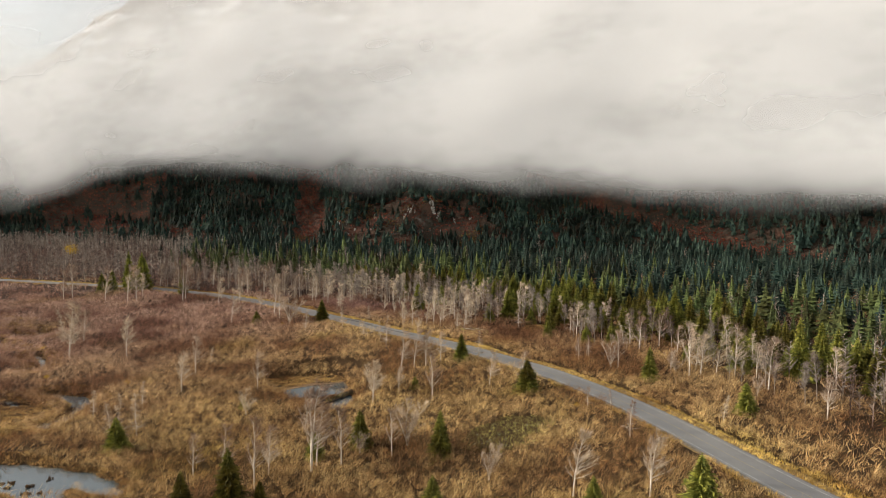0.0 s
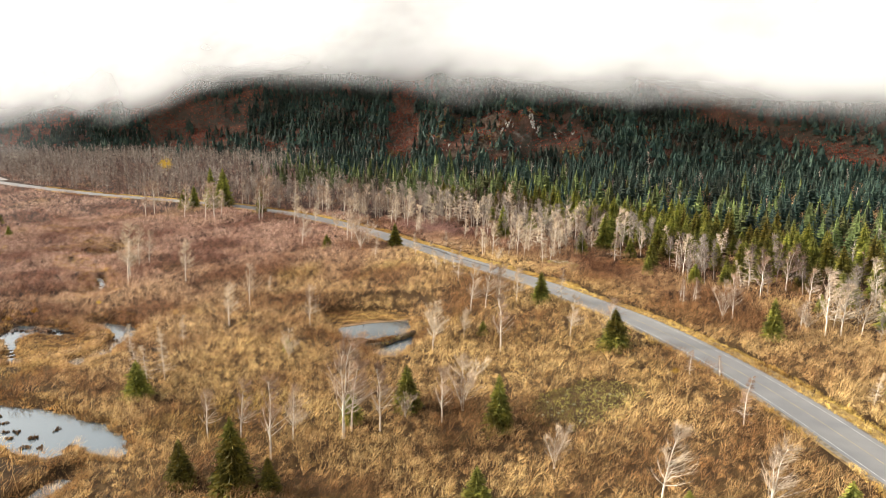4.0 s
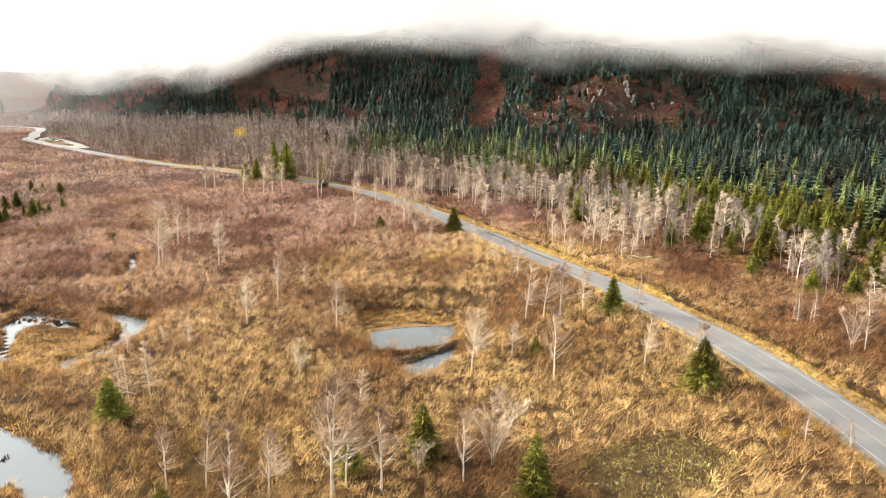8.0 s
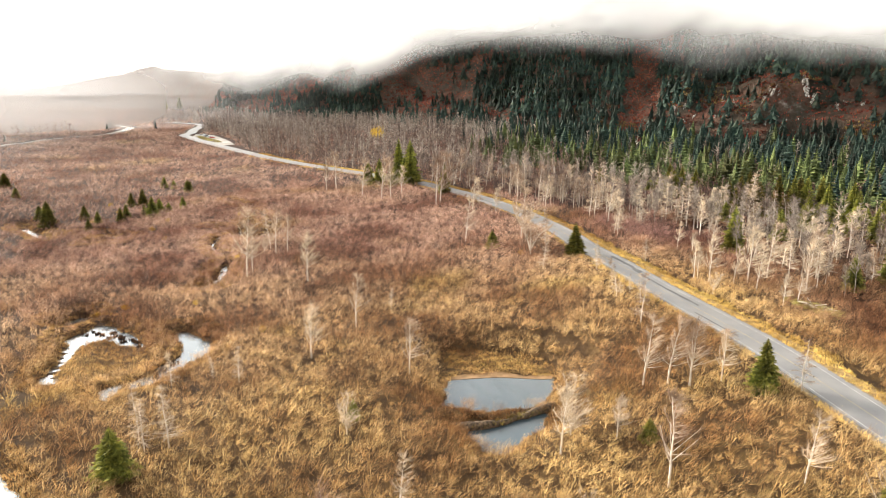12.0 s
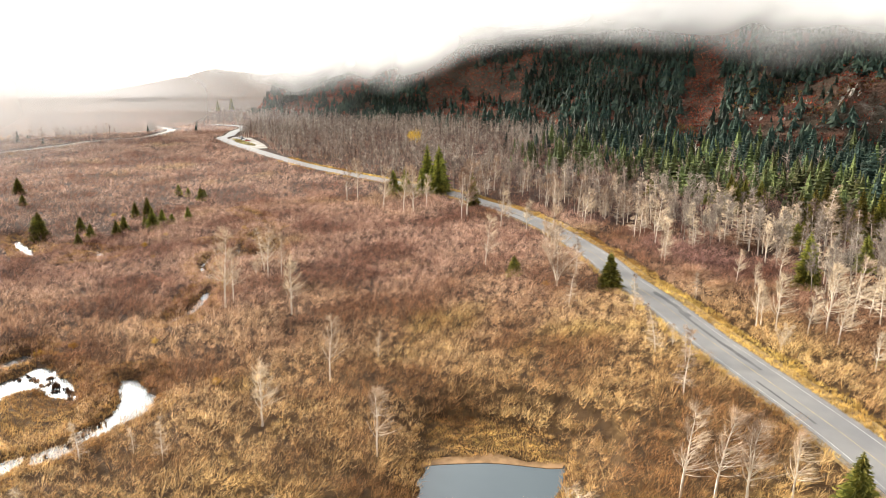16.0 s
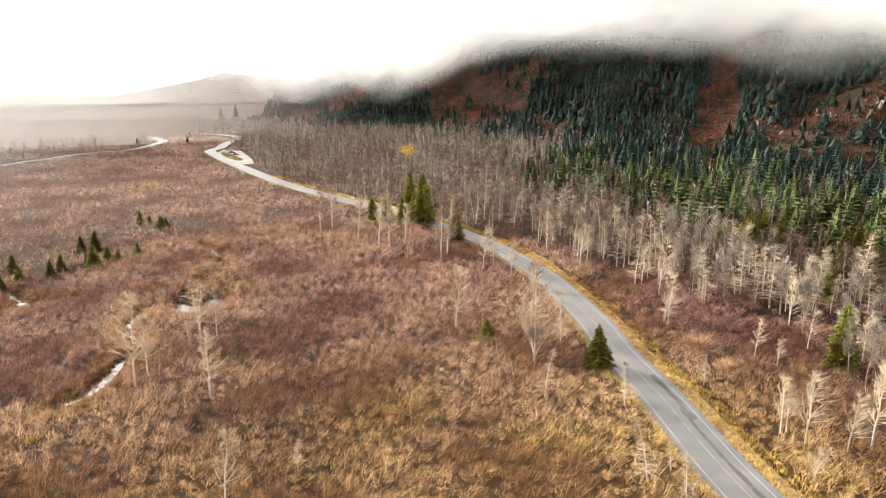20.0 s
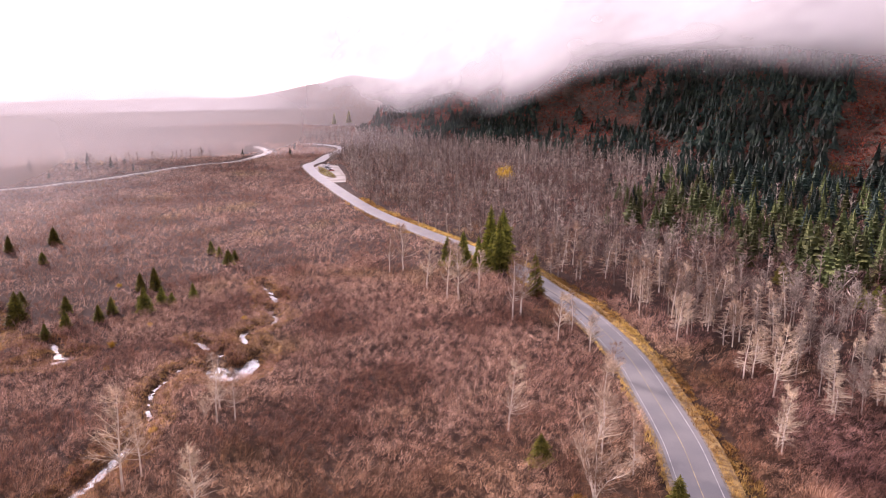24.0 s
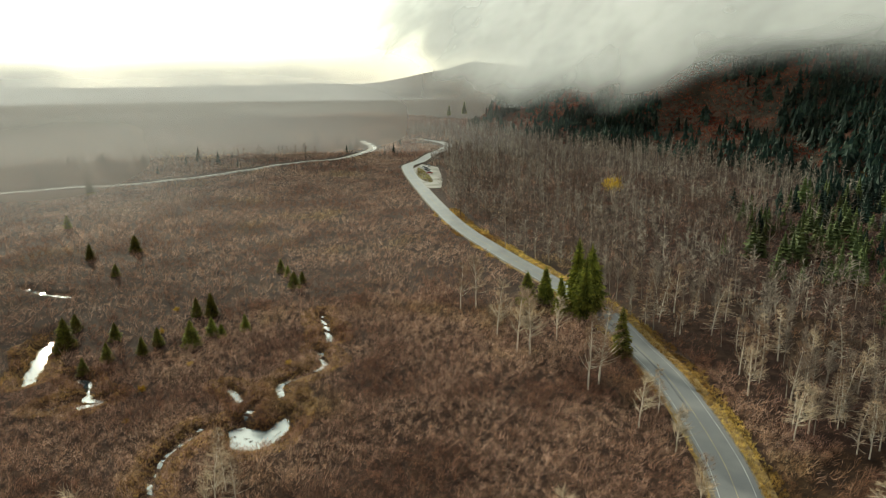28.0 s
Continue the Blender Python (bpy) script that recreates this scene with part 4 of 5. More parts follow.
# the roadside forest: the nearest trees singly, the rest joined
def glade(x, y):
    """A small open glade at the wood's edge."""
    return np.hypot((x - 38) / 0.7, y - 281) - 9 - 2 * wobble(x, y, 7, 4)


def heap(x, y):
    """Round the heap of cut branches."""
    return np.hypot((0.84 * (x - 12) - 0.54 * (y - 274.5)) / 1.9, 0.54 * (x - 12) + 0.84 * (y - 274.5)) - 2.6


def in_forest(x, y):
    side = road_side(x, y)
    u = mountain_z(x, y)[1]
    edge = np.interp(along(x, y), [120, 200, 260, 300, 340, 385, 430, 500], [42, 45, 40, 38, 30, 15, 9, 9]) + 7 * wobble(x, y, 25, 1)
    return (side > edge) & (u < 15) & (inside(x, y, LOT) > 5) & (glade(x, y) > 0.5)


def spruce_share(x, y):
    side, s = road_side(x, y), along(x, y)
    deep = np.interp(s, [100, 200, 300, 360, 430, 520, 600, 700], [52, 62, 78, 80, 84, 96, 160, 260])
    return sstep(side + 12 * wobble(x, y, 22, 5), deep - 16, deep + 22)


fr = np.random.default_rng(5)
pts = scatter(60000, -760, 420, 60, 860, 5.6, fr, in_forest)
share = spruce_share(pts[:, 0], pts[:, 1])
side0 = road_side(pts[:, 0], pts[:, 1])
is_spruce = fr.uniform(0, 1, len(pts)) < share * np.interp(side0, [0, 60, 100, 150], [0.6, 0.68, 0.86, 0.96])
side = road_side(pts[:, 0], pts[:, 1])
dist = np.hypot(pts[:, 0] + 60, pts[:, 1] - 260)
thin = fr.uniform(0, 1, len(pts)) < np.where(is_spruce, 0.74, 0.8)
pts, is_spruce, side, dist = pts[thin], is_spruce[thin], side[thin], dist[thin]
heights = np.where(is_spruce, 5.0 + 11.0 * fr.uniform(0, 1, len(pts)) ** 1.2, fr.uniform(7.0, 14.5, len(pts)) * np.interp(along(pts[:, 0], pts[:, 1]), [250, 420], [0.92, 1.15]))
for flag, kind, limit in ((True, "spruce", 220), (False, "slim", 290)):
    idx = np.where(is_spruce == flag)[0]
    idx = idx[np.argsort(dist[idx] + side[idx])]
    for n, i in enumerate(idx[:limit]):
        k = kind if flag else ("slim", "snag", "slim", "bare", "slim", "snag", "slim", "slim")[n % 8]
        tree(k, n, pts[i, 0], pts[i, 1], float(heights[i]))
    rest = idx[limit:]
    if flag:
        models = [far_spruce(60 + q, 3.5 * s) for q, s in enumerate((1, 0.8, 1.2, 0.95, 0.7))]
        # deeper trees get the needles with the shade put into their colour
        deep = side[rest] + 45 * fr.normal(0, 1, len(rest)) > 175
        for some, mat, lab in ((rest[~deep], "mid needles", "dense green spruce wood beyond the road"), (rest[deep], "shaded needles", "dark spruce wood at the mountain's foot")):
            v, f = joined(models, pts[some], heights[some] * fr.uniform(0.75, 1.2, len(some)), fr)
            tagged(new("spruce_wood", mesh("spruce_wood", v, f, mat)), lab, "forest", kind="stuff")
    else:
        models = [far_bare(j) for j in range(6)]
        v, f = joined(models, pts[rest], heights[rest], np.random.default_rng(99), 1.1)
        tagged(new("leafless_wood", mesh("leafless_wood", v, f, "grey twig")), "grey leafless wood along the far road", "forest", kind="stuff")

wr = np.random.default_rng(15)
wp = scatter(60000, -2300, -560, 150, 2100, 13.0, wr, lambda x, y: (road_side(x, y) < -14) & (mountain_z(x, y)[1] < -20) & (nearest(x, y, RIVER)[0] > 14) & (x < -575 + 60 * wobble(x, y, 90, 2)))
v, f = joined([far_bare(j) for j in range(6)], wp, wr.uniform(7, 14, len(wp)), wr, 1.3)
tagged(new("leafless_wood", mesh("leafless_wood", v, f, "grey twig")), "hazy leafless wood beyond the river", "forest", kind="stuff")
wp = scatter(700, -1500, -560, 150, 1100, 20.0, wr, lambda x, y: (road_side(x, y) < -14) & (mountain_z(x, y)[1] < -20) & (nearest(x, y, RIVER)[0] > 14))
v, f = joined([cones(6, 10, 2.3, 6, np.random.default_rng(160 + j)) for j in range(3)], wp, wr.uniform(6, 13, len(wp)), wr)
tagged(new("spruce_wood", mesh("spruce_wood", v, f, "shaded needles")), "scattered hazy spruces across the valley", "forest", kind="stuff")

# spruces and rust-red brush on the mountain side
hr = np.random.default_rng(8)


def hill_band(x, y):
    u = mountain_z(x, y)[1]
    return (u > 2) & (u < 230)


hp = scatter(170000, -960, 620, 380, 1300, 4.9, hr, hill_band)
u = mountain_z(hp[:, 0], hp[:, 1])[1]
gully = gullies(hp[:, 0], hp[:, 1])
crags = np.exp(-((hp[:, 0] + 18) / 58) ** 2) * np.exp(-((u - 36) / 26) ** 2)
open_slope = sstep(-hp[:, 0], 230, 380) * sstep(wobble(hp[:, 0], hp[:, 1], 60, 2.2) + 0.25, -0.15, 0.35) * sstep(-np.abs(u - 60), -75, -30)
gaps = sstep(fractal(hp[:, 0], hp[:, 1] * 0.6, 34, 6.0, 3), 0.35, 0.8)
keep = hr.uniform(0, 1, len(hp)) > np.clip(gully * 1.5 + crags * 0.9 + open_slope * 0.85 + gaps * 0.35 + 0.04, 0, 1)
# cloud shade over the slope is put into these needles' colour
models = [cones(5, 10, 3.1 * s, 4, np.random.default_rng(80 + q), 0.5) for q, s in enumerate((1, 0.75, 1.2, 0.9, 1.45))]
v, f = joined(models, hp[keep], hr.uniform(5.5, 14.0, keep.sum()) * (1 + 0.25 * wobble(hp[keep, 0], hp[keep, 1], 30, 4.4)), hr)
tagged(new("mountain_spruces", mesh("mountain_spruces", v, f, "shaded needles")), "dark spruces covering the mountain side", "forest", kind="stuff")


def tussocks(places, z, blades, height, spread, width, r, lean=(0.25, 0.0), dome=0.5):
    """Clumps of thin upright blades, as loose triangles."""
    n = len(places) * blades
    base = np.repeat(np.c_[places, z], blades, 0)
    size = np.repeat(r.uniform(0.65, 1.25, len(places)), blades)
    a, q = r.uniform(0, 2 * np.pi, n), np.sqrt(r.uniform(0, 1, n))
    o = np.stack([np.cos(a), np.sin(a), np.zeros(n)], 1)
    root = base + o * (q * spread * 0.45 * size)[:, None]
    root[:, 2] -= 0.15
    tip = base + o * (q * spread * size * r.uniform(0.7, 1.3, n))[:, None]
    tip[:, 2] += height * size * r.uniform(0.55, 1.1, n) * (1.05 - dome * q ** 2)
    tip[:, :2] += np.array(lean) * height * 0.5
    t2 = r.uniform(0, 2 * np.pi, n)
    w = np.stack([np.cos(t2), np.sin(t2), np.zeros(n)], 1) * width
    return np.stack([root - w, root + w, tip], 1).reshape(-1, 3), np.arange(3 * n).reshape(-1, 3)


keep = hr.uniform(0, 1, len(hp)) < 0.1 + 0.7 * np.clip(gully + open_slope + crags, 0, 1)
hz = land_or_mountain(hp[keep, 0], hp[keep, 1])
v, f = tussocks(hp[keep], hz, 6, 2.4, 3.2, 0.45, hr, (0, 0))
cp = scatter(120000, -960, 320, 460, 1000, 2.5, hr, lambda x, y: (lambda w: (w > 2) & (w < 170) & (hr.uniform(0, 1, len(x)) < gullies(x, y, 0.9) + 0.8 * np.exp(-((x + 18) / 58) ** 2) * np.exp(-((w - 36) / 28) ** 2) + 0.5 * sstep(-x, 230, 380)))(mountain_z(x, y)[1]))
v2, f2 = tussocks(cp, land_or_mountain(cp[:, 0], cp[:, 1]), 8, 1.8, 2.4, 0.4, hr, (0, 0))
v, f = np.vstack([v, v2]), np.vstack([f, f2 + len(v)])
tagged(new("mountain_brush", mesh("mountain_brush", v, f, "rust")), "rust-red autumn brush on the open mountain side", "brush", kind="stuff")

op = scatter(60000, -260, 160, 560, 760, 2.2, hr, lambda x, y: (lambda w: (w > 4) & (w < 75) & (fractal(x, y, 20, 11.0, 3) > 0.55))(mountain_z(x, y)[1]))
v, f = tussocks(op, land_or_mountain(op[:, 0], op[:, 1]), 7, 2.2, 2.2, 0.4, hr, (0, 0))
tagged(new("mountain_brush", mesh("mountain_brush", v, f, "ochre")), "ochre and olive brush between the crags", "brush", kind="stuff")

# ---- brush, sedge and verge grass of the valley floor ----
br = np.random.default_rng(12)


def water_gap(x, y):
    d = np.full(np.shape(x), 99.0)
    for poly, _ in PONDS:
        q = np.array(poly, float)
        m_ = (x > q[:, 0].min() - 15) & (x < q[:, 0].max() + 15) & (y > q[:, 1].min() - 15) & (y < q[:, 1].max() + 15)
        if m_.any():
            d[m_] = np.minimum(d[m_], inside(x[m_], y[m_], poly))
    for line, width, _ in CREEKS:
        q = np.array(line, float)
        m_ = (x > q[:, 0].min() - 15) & (x < q[:, 0].max() + 15) & (y > q[:, 1].min() - 15) & (y < q[:, 1].max() + 15)
        if m_.any():
            d[m_] = np.minimum(d[m_], nearest(x[m_], y[m_], q)[0] - width / 2)
    return d


SEDGE_FLAT = [(-130.5, 193.5), (-129.8, 199.5), (-123.0, 199.5), (-118.0, 199.0), (-113.0, 199.5), (-110.0, 197.0), (-108.0, 192.0), (-109.5, 186.5), (-112.0, 182.0), (-116.5, 180.0), (-121, 182.5)]


def clearing(x, y):
    """Open patches: the mossy hollow, the sedge flat by the beaver pond."""
    return np.minimum(np.hypot((x - 14) / 1.3, y - 164) - 8.0 - 2.4 * wobble(x, y, 5, 1), np.minimum(np.minimum(inside(x, y, MUDFLAT) - 0.5, inside(x, y, SEDGE_FLAT)), np.minimum(glade(x, y), heap(x, y))))


def brush_ok(x, y):
    nd, _, ns = nearest(x, y, ROAD[::2])
    return (nd > np.where(ns < 0, 10.0, 6.6) + 1.3 * wobble(x, y, 9, 3)) & (water_gap(x, y) > 1.0 + 0.8 * wobble(x, y, 5, 7)) & (clearing(x, y) > 0) & (inside(x, y, LOT) > 4) & (nearest(x, y, RIVER)[0] > 9)


def bushes(places, z, size, twig_n, r, wide=1.0, thick=0.035):
    """Leafless bushes: a few stems and a fuzzy dome of twigs that fan out and up, combed by the wind."""
    k = twig_n
    n = len(places) * k
    base = np.repeat(np.c_[places, z], k, 0)
    h = np.repeat(size, k)
    a, q = r.uniform(0, 2 * np.pi, n), np.sqrt(r.uniform(0, 1, n))
    o = np.stack([np.cos(a), np.sin(a), np.zeros(n)], 1)
    top = np.sqrt(np.clip(1 - 0.8 * q ** 2, 0, 1))
    stem = (np.arange(n) % k) < max(2, k // 6)
    low = np.where(stem, 0.0, r.uniform(0.5, 0.95, n))
    start = base + o * (q * h * 0.55 * wide * low)[:, None]
    start[:, 2] += h * top * low * 0.85 - 0.1
    end = base + o * (q * h * 0.62 * wide)[:, None]
    end[:, 2] += h * top * r.uniform(0.8, 1.12, n)
    way = end - start + r.normal(0, 0.14, (n, 3)) * h[:, None] + np.array([0.22, 0.05, 0.1]) * h[:, None]
    length = np.where(stem, 1.0, r.uniform(0.5, 1.0, n)) * (np.linalg.norm(way, axis=1) + 0.15)
    return twigs(start, unit(way), length, np.where(stem, thick * 1.3, thick) * r.uniform(0.6, 1.4, n), r)


def brush_field(x0, x1, y0, y1, n, gap, twig_n, height, wide, thick, cut):
    p = scatter(n, x0, x1, y0, y1, gap, br, lambda x, y: brush_ok(x, y) & cut(x, y) & (wobble(x, y, 12, 5) + br.uniform(-1, 1, len(x)) * 0.8 > -0.72))
    z = land_z(p[:, 0], p[:, 1])
    size = height * np.clip(1 + 0.32 * wobble(p[:, 0], p[:, 1], 9, 9) + 0.25 * br.normal(0, 1, len(p)), 0.4, 1.9)
    return bushes(p, z, size, twig_n, br, wide, thick)


VIEW = np.array([(10.0, 100.0), (-15.0, 180.0), (-60.0, 250.0), (-125.0, 320.0), (-175.0, 318.0)])
ROADSIDE = np.array([(66.0, 190.0), (40.0, 240.0), (10.0, 285.0), (-60.0, 350.0)])
WEST = np.array([(-90.0, 200.0), (-175.0, 250.0)])
near_zone = lambda x, y: np.minimum(np.minimum(nearest(x, y, VIEW)[0] - 74, nearest(x, y, ROADSIDE)[0] - 34), nearest(x, y, WEST)[0] - 45) < 16 * wobble(x, y, 16, 3) + 8 * wobble(x, y, 5, 1)
beyond = lambda x, y: ~near_zone(x, y) & (mountain_z(x, y)[1] < 0)
open_floor = lambda x, y: ~in_forest(x, y) | (br.uniform(0, 1, len(x)) < 0.3)
# the first field is the low layer with shade put into its colour
for mat, (v, f) in (("shade-dark brush", brush_field(-260, 110, 70, 410, 170000, 1.5, 6, 1.0, 1.3, 0.035, near_zone)),
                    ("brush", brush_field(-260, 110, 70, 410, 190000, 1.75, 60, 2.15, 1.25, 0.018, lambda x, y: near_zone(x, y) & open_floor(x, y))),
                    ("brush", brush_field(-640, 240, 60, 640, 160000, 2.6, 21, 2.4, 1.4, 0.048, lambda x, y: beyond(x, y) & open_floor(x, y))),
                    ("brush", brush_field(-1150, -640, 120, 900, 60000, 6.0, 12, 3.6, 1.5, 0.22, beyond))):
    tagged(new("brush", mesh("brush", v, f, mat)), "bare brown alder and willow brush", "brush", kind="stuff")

p = scatter(500000, -330, 100, 60, 470, 0.6, br, lambda x, y: (lambda d, s: (d > 4.6) & (d < np.where(s < 0, 9.8, 5.6) + 1.9 * wobble(x, y, 6, 3)))(*nearest(x, y, ROAD[::2])[::2]))
v, f = tussocks(p, land_z(p[:, 0], p[:, 1]), 11, 0.85, 0.75, 0.07, br)
tagged(new("verge_grass", mesh("verge_grass", v, f, "verge")), "yellow dry grass along the road verge", "grass", kind="stuff")
p = scatter(620000, -270, 60, 110, 380, 0.62, br, lambda x, y: (lambda d: (d > -0.5) & (d < 2.9 + 2.6 * sstep(-x, 70, 120) + 1.6 * wobble(x, y, 6, 2)))(water_gap(x, y)) | ((inside(x, y, MUDFLAT) < 1.0) & (y > 222.5 + (x + 55) * 0.42 + 2.2 * wobble(x, y, 4, 1))) | (glade(x, y) < 0.8) | (inside(x, y, SEDGE_FLAT) < 0.8) & (water_gap(x, y) > -0.5))
v, f = tussocks(p, land_z(p[:, 0], p[:, 1]), 10, 0.6, 0.85, 0.06, br)
tagged(new("sedge", mesh("sedge", v, f, "sedge")), "orange-brown sedge on the pond banks", "sedge", kind="stuff")

# ---- beaver pond: mudflat and dam; mossy hollow ----


def slab(name, poly, z, thick, material):
    """A piece of ground of that outline, with an edge; z may be a function of the place."""
    q = np.array(poly, float)
    n = len(q)
    bm = bmesh.new()
    level = [float(z(x, y)) if callable(z) else z for x, y in q]
    top = [bm.verts.new((x, y, h)) for (x, y), h in zip(q, level)]
    bot = [bm.verts.new((x, y, h - thick)) for (x, y), h in zip(q, level)]
    bm.faces.new(top)
    for i in range(n):
        bm.faces.new((top[i], bot[i], bot[(i + 1) % n], top[(i + 1) % n]))
    bmesh.ops.recalc_face_normals(bm, faces=bm.faces)
    me = bpy.data.meshes.new(name)
    bm.to_mesh(me)
    bm.free()
    me.materials.append(M[material])
    return me


def round_outline(poly, step=1.0):
    q = [tuple(p) for p in poly]
    return spline(q[-1:] + q + q[:1], step)[2:-1]


tagged(new("mudflat", slab("mudflat", round_outline(MUDFLAT)[::2], -1.63, 0.3, "mud")), "orange-brown bare mud beside the beaver pond", "mudflat", kind="structure")

dr = np.random.default_rng(21)
DAM = spline([(-40.5, 201.3), (-36.8, 203.9), (-34.3, 206.3), (-32.3, 209.6), (-30.3, 213.4), (-28.0, 218.0)], 0.5)
dam = tagged(new("beaver_dam"), "low beaver dam of dark sticks and green moss", "beaver dam")
prof = np.linspace(0, 1, len(DAM))
v, f = tubes([np.c_[DAM + dr.normal(0, 0.12, DAM.shape), np.full(len(DAM), -1.75), 0.75 + 0.25 * np.sin(prof * 9) + dr.uniform(-0.08, 0.08, len(DAM))]], 9)
part("mound", mesh("mound", v, f, "stick", True), dam, "mound of mud and packed sticks")
for i in range(46):
    c = DAM[dr.integers(2, len(DAM) - 2)] + dr.normal(0, 0.55, 2)
    w = unit(np.r_[dr.normal(0, 1, 2), dr.normal(0, 0.25)])
    ln = dr.uniform(0.6, 1.8)
    s = np.r_[c, -1.15 + dr.uniform(-0.3, 0.15)]
    v, f = tubes([[np.r_[s - w * ln / 2, 0.05], np.r_[s + np.array([0, 0, 0.05]), 0.045], np.r_[s + w * ln / 2, 0.02]]], 4)
    part("stick", mesh("stick", v, f, "stick"), dam)
pp = DAM[dr.integers(0, len(DAM), 90)] + dr.normal(0, 0.5, (90, 2))
v, f = tussocks(pp, np.full(90, -1.25), 9, 0.5, 0.6, 0.06, dr)
tagged(part("moss", mesh("moss", v, f, "moss"), dam, "yellow-green moss tufts"), kind="stuff")

p = scatter(9000, -62, -28, 214, 242, 0.5, dr, lambda x, y: (inside(x, y, MUDFLAT) < 0.3) & (y > 224.5 + (x + 55) * 0.3 + 1.6 * wobble(x, y, 4, 1)))
v, f = tussocks(p, np.full(len(p), -1.63), 12, 0.3, 0.8, 0.07, dr)
tagged(new("sedge", mesh("sedge", v, f, "verge")), "short golden sedge on the mudflat", "sedge", kind="stuff")
TUFTS = []
for i in range(3):
    v, f = tussocks(dr.normal(0, 0.35, (7, 2)), np.zeros(7), 12, 0.5, 0.5, 0.07, dr)
    TUFTS.append(mesh("tussock", v, f, "shade-dark brush"))
for i, (x, y) in enumerate([(-139.4, 200.8), (-138.1, 202.9), (-131.4, 201.9), (-130.9, 203.2), (-132.1, 206.3), (-123.6, 203.0), (-122.2, 203.4), (-127.4, 207.0), (-120.8, 204.3), (-105.0, 194.7), (-102.9, 187.5),
                            (-103.3, 184.2), (-100.4, 196.2), (-137.4, 200.8), (-136.0, 202.7), (-122.0, 203.8), (-128.3, 202.9), (-133.5, 204.5), (-125.5, 203.6), (-120.5, 201.6), (-126.0, 202.0), (-129.0, 203.6), (-134.5, 202.6), (-95.6, 147.7), (-90.3, 144.6), (-85.3, 142.6), (-83.9, 139.1), (-81.3, 139.4), (-89.6, 142.1), (-92.5, 144.3), (-83.5, 146.7), (-99.1, 150.4), (-75.8, 140.6), (-105.8, 198.0), (-103.6, 192.5), (-104.8, 186.0)]):
    ob = tagged(new("tussock", TUFTS[i % 3]), "dark sedge tussock standing in the marsh pool", "tussock", "tussocks in the pools")
    s = dr.uniform(0.7, 1.5)
    ob.matrix_world = pose(x, y, -1.45, 0, 0, i * 53) @ Matrix.Diagonal((s, s, s, 1))

for i in range(16):
    a, q = i * 2.4, 0.5 + 0.5 * ((i * 7) % 5) / 5
    ob = tagged(new("tussock", TUFTS[i % 3]), "dark sedge tussock standing in the shallow pool", "tussock", "tussocks in the pools")
    ob.matrix_world = pose(-169.0 + 6.5 * q * math.cos(a), 292.0 + 6.0 * q * math.sin(a), 1.05, 0, 0, i * 53) @ Matrix.Diagonal((0.9, 0.9, 0.9, 1))

pile = tagged(new("branch_pile"), "low mossy heap of cut branches beside the road", "branch pile")
pz = float(land_z(np.array([12.0]), np.array([274.5]))[0])
pile.matrix_world = pose(12.0, 274.5, pz, 0, 0, -33)
v, f = tussocks(dr.normal(0, 1, (260, 2)) * np.array([2.8, 1.1]), np.full(260, 0.45), 10, 0.8, 0.9, 0.08, dr)
tagged(part("moss", mesh("moss", v, f, "moss"), pile, "olive moss and dry stems"), kind="stuff")
for i in range(70):
    s = np.r_[dr.normal(0, 2.6), dr.normal(0, 0.9), dr.uniform(0.25, 1.1)]
    w = unit(np.r_[dr.normal(0, 1), dr.normal(0, 0.5), dr.normal(0, 0.18)])
    ln = dr.uniform(1.6, 4.2)
    v, f = tubes([[np.r_[s - w * ln / 2, 0.07], np.r_[s + np.array([0, 0, 0.12]), 0.05], np.r_[s + w * ln / 2, 0.02]]], 4)
    part("branch", mesh("branch", v, f, "stick" if i % 3 else "bark"), pile)

p = scatter(12000, -2, 31, 148, 180, 0.7, dr, lambda x, y: clearing(x, y) < 0.8)
v, f = tussocks(p, land_z(p[:, 0], p[:, 1]), 10, 0.35, 0.75, 0.08, dr)
tagged(new("moss_patch", mesh("moss_patch", v, f, "moss")), "olive moss and low plants in an open hollow", "moss", kind="stuff")


def rock_mesh(name, seed, material, rough=0.3, sub=2):
    """A jagged boulder about 2 m across."""
    bm = bmesh.new()
    bmesh.ops.create_icosphere(bm, subdivisions=sub, radius=1.0)
    off = Vector((seed * 7.3, seed * 3.1, seed * 1.7))
    for vert in bm.verts:
        k = 1 + rough * noise.noise(vert.co * 1.3 + off) * 1.6 + rough * 0.6 * noise.noise(vert.co * 3.1 + off)
        vert.co *= k
    me = bpy.data.meshes.new(name)
    bm.to_mesh(me)
    bm.free()
    me.materials.append(M[material])
    return me


STONES = [rock_mesh("stone", i, "stone", 0.35, 1) for i in range(4)]
p = scatter(900, 6, 24, 156, 172, 1.3, dr, lambda x, y: clearing(x, y) < -0.8)[:28]
for i, (x, y) in enumerate(p):
    s = dr.uniform(0.12, 0.34)
    ob = tagged(new("stone", STONES[i % 4]), "lichened grey stone lying in the mossy hollow", "stone", "stones in the hollow")
    ob.matrix_world = pose(x, y, float(land_z(np.array([x]), np.array([y]))[0]) + s * 0.3, 0, 0, i * 47) @ Matrix.Diagonal((s * 1.3, s, s * 0.8, 1))

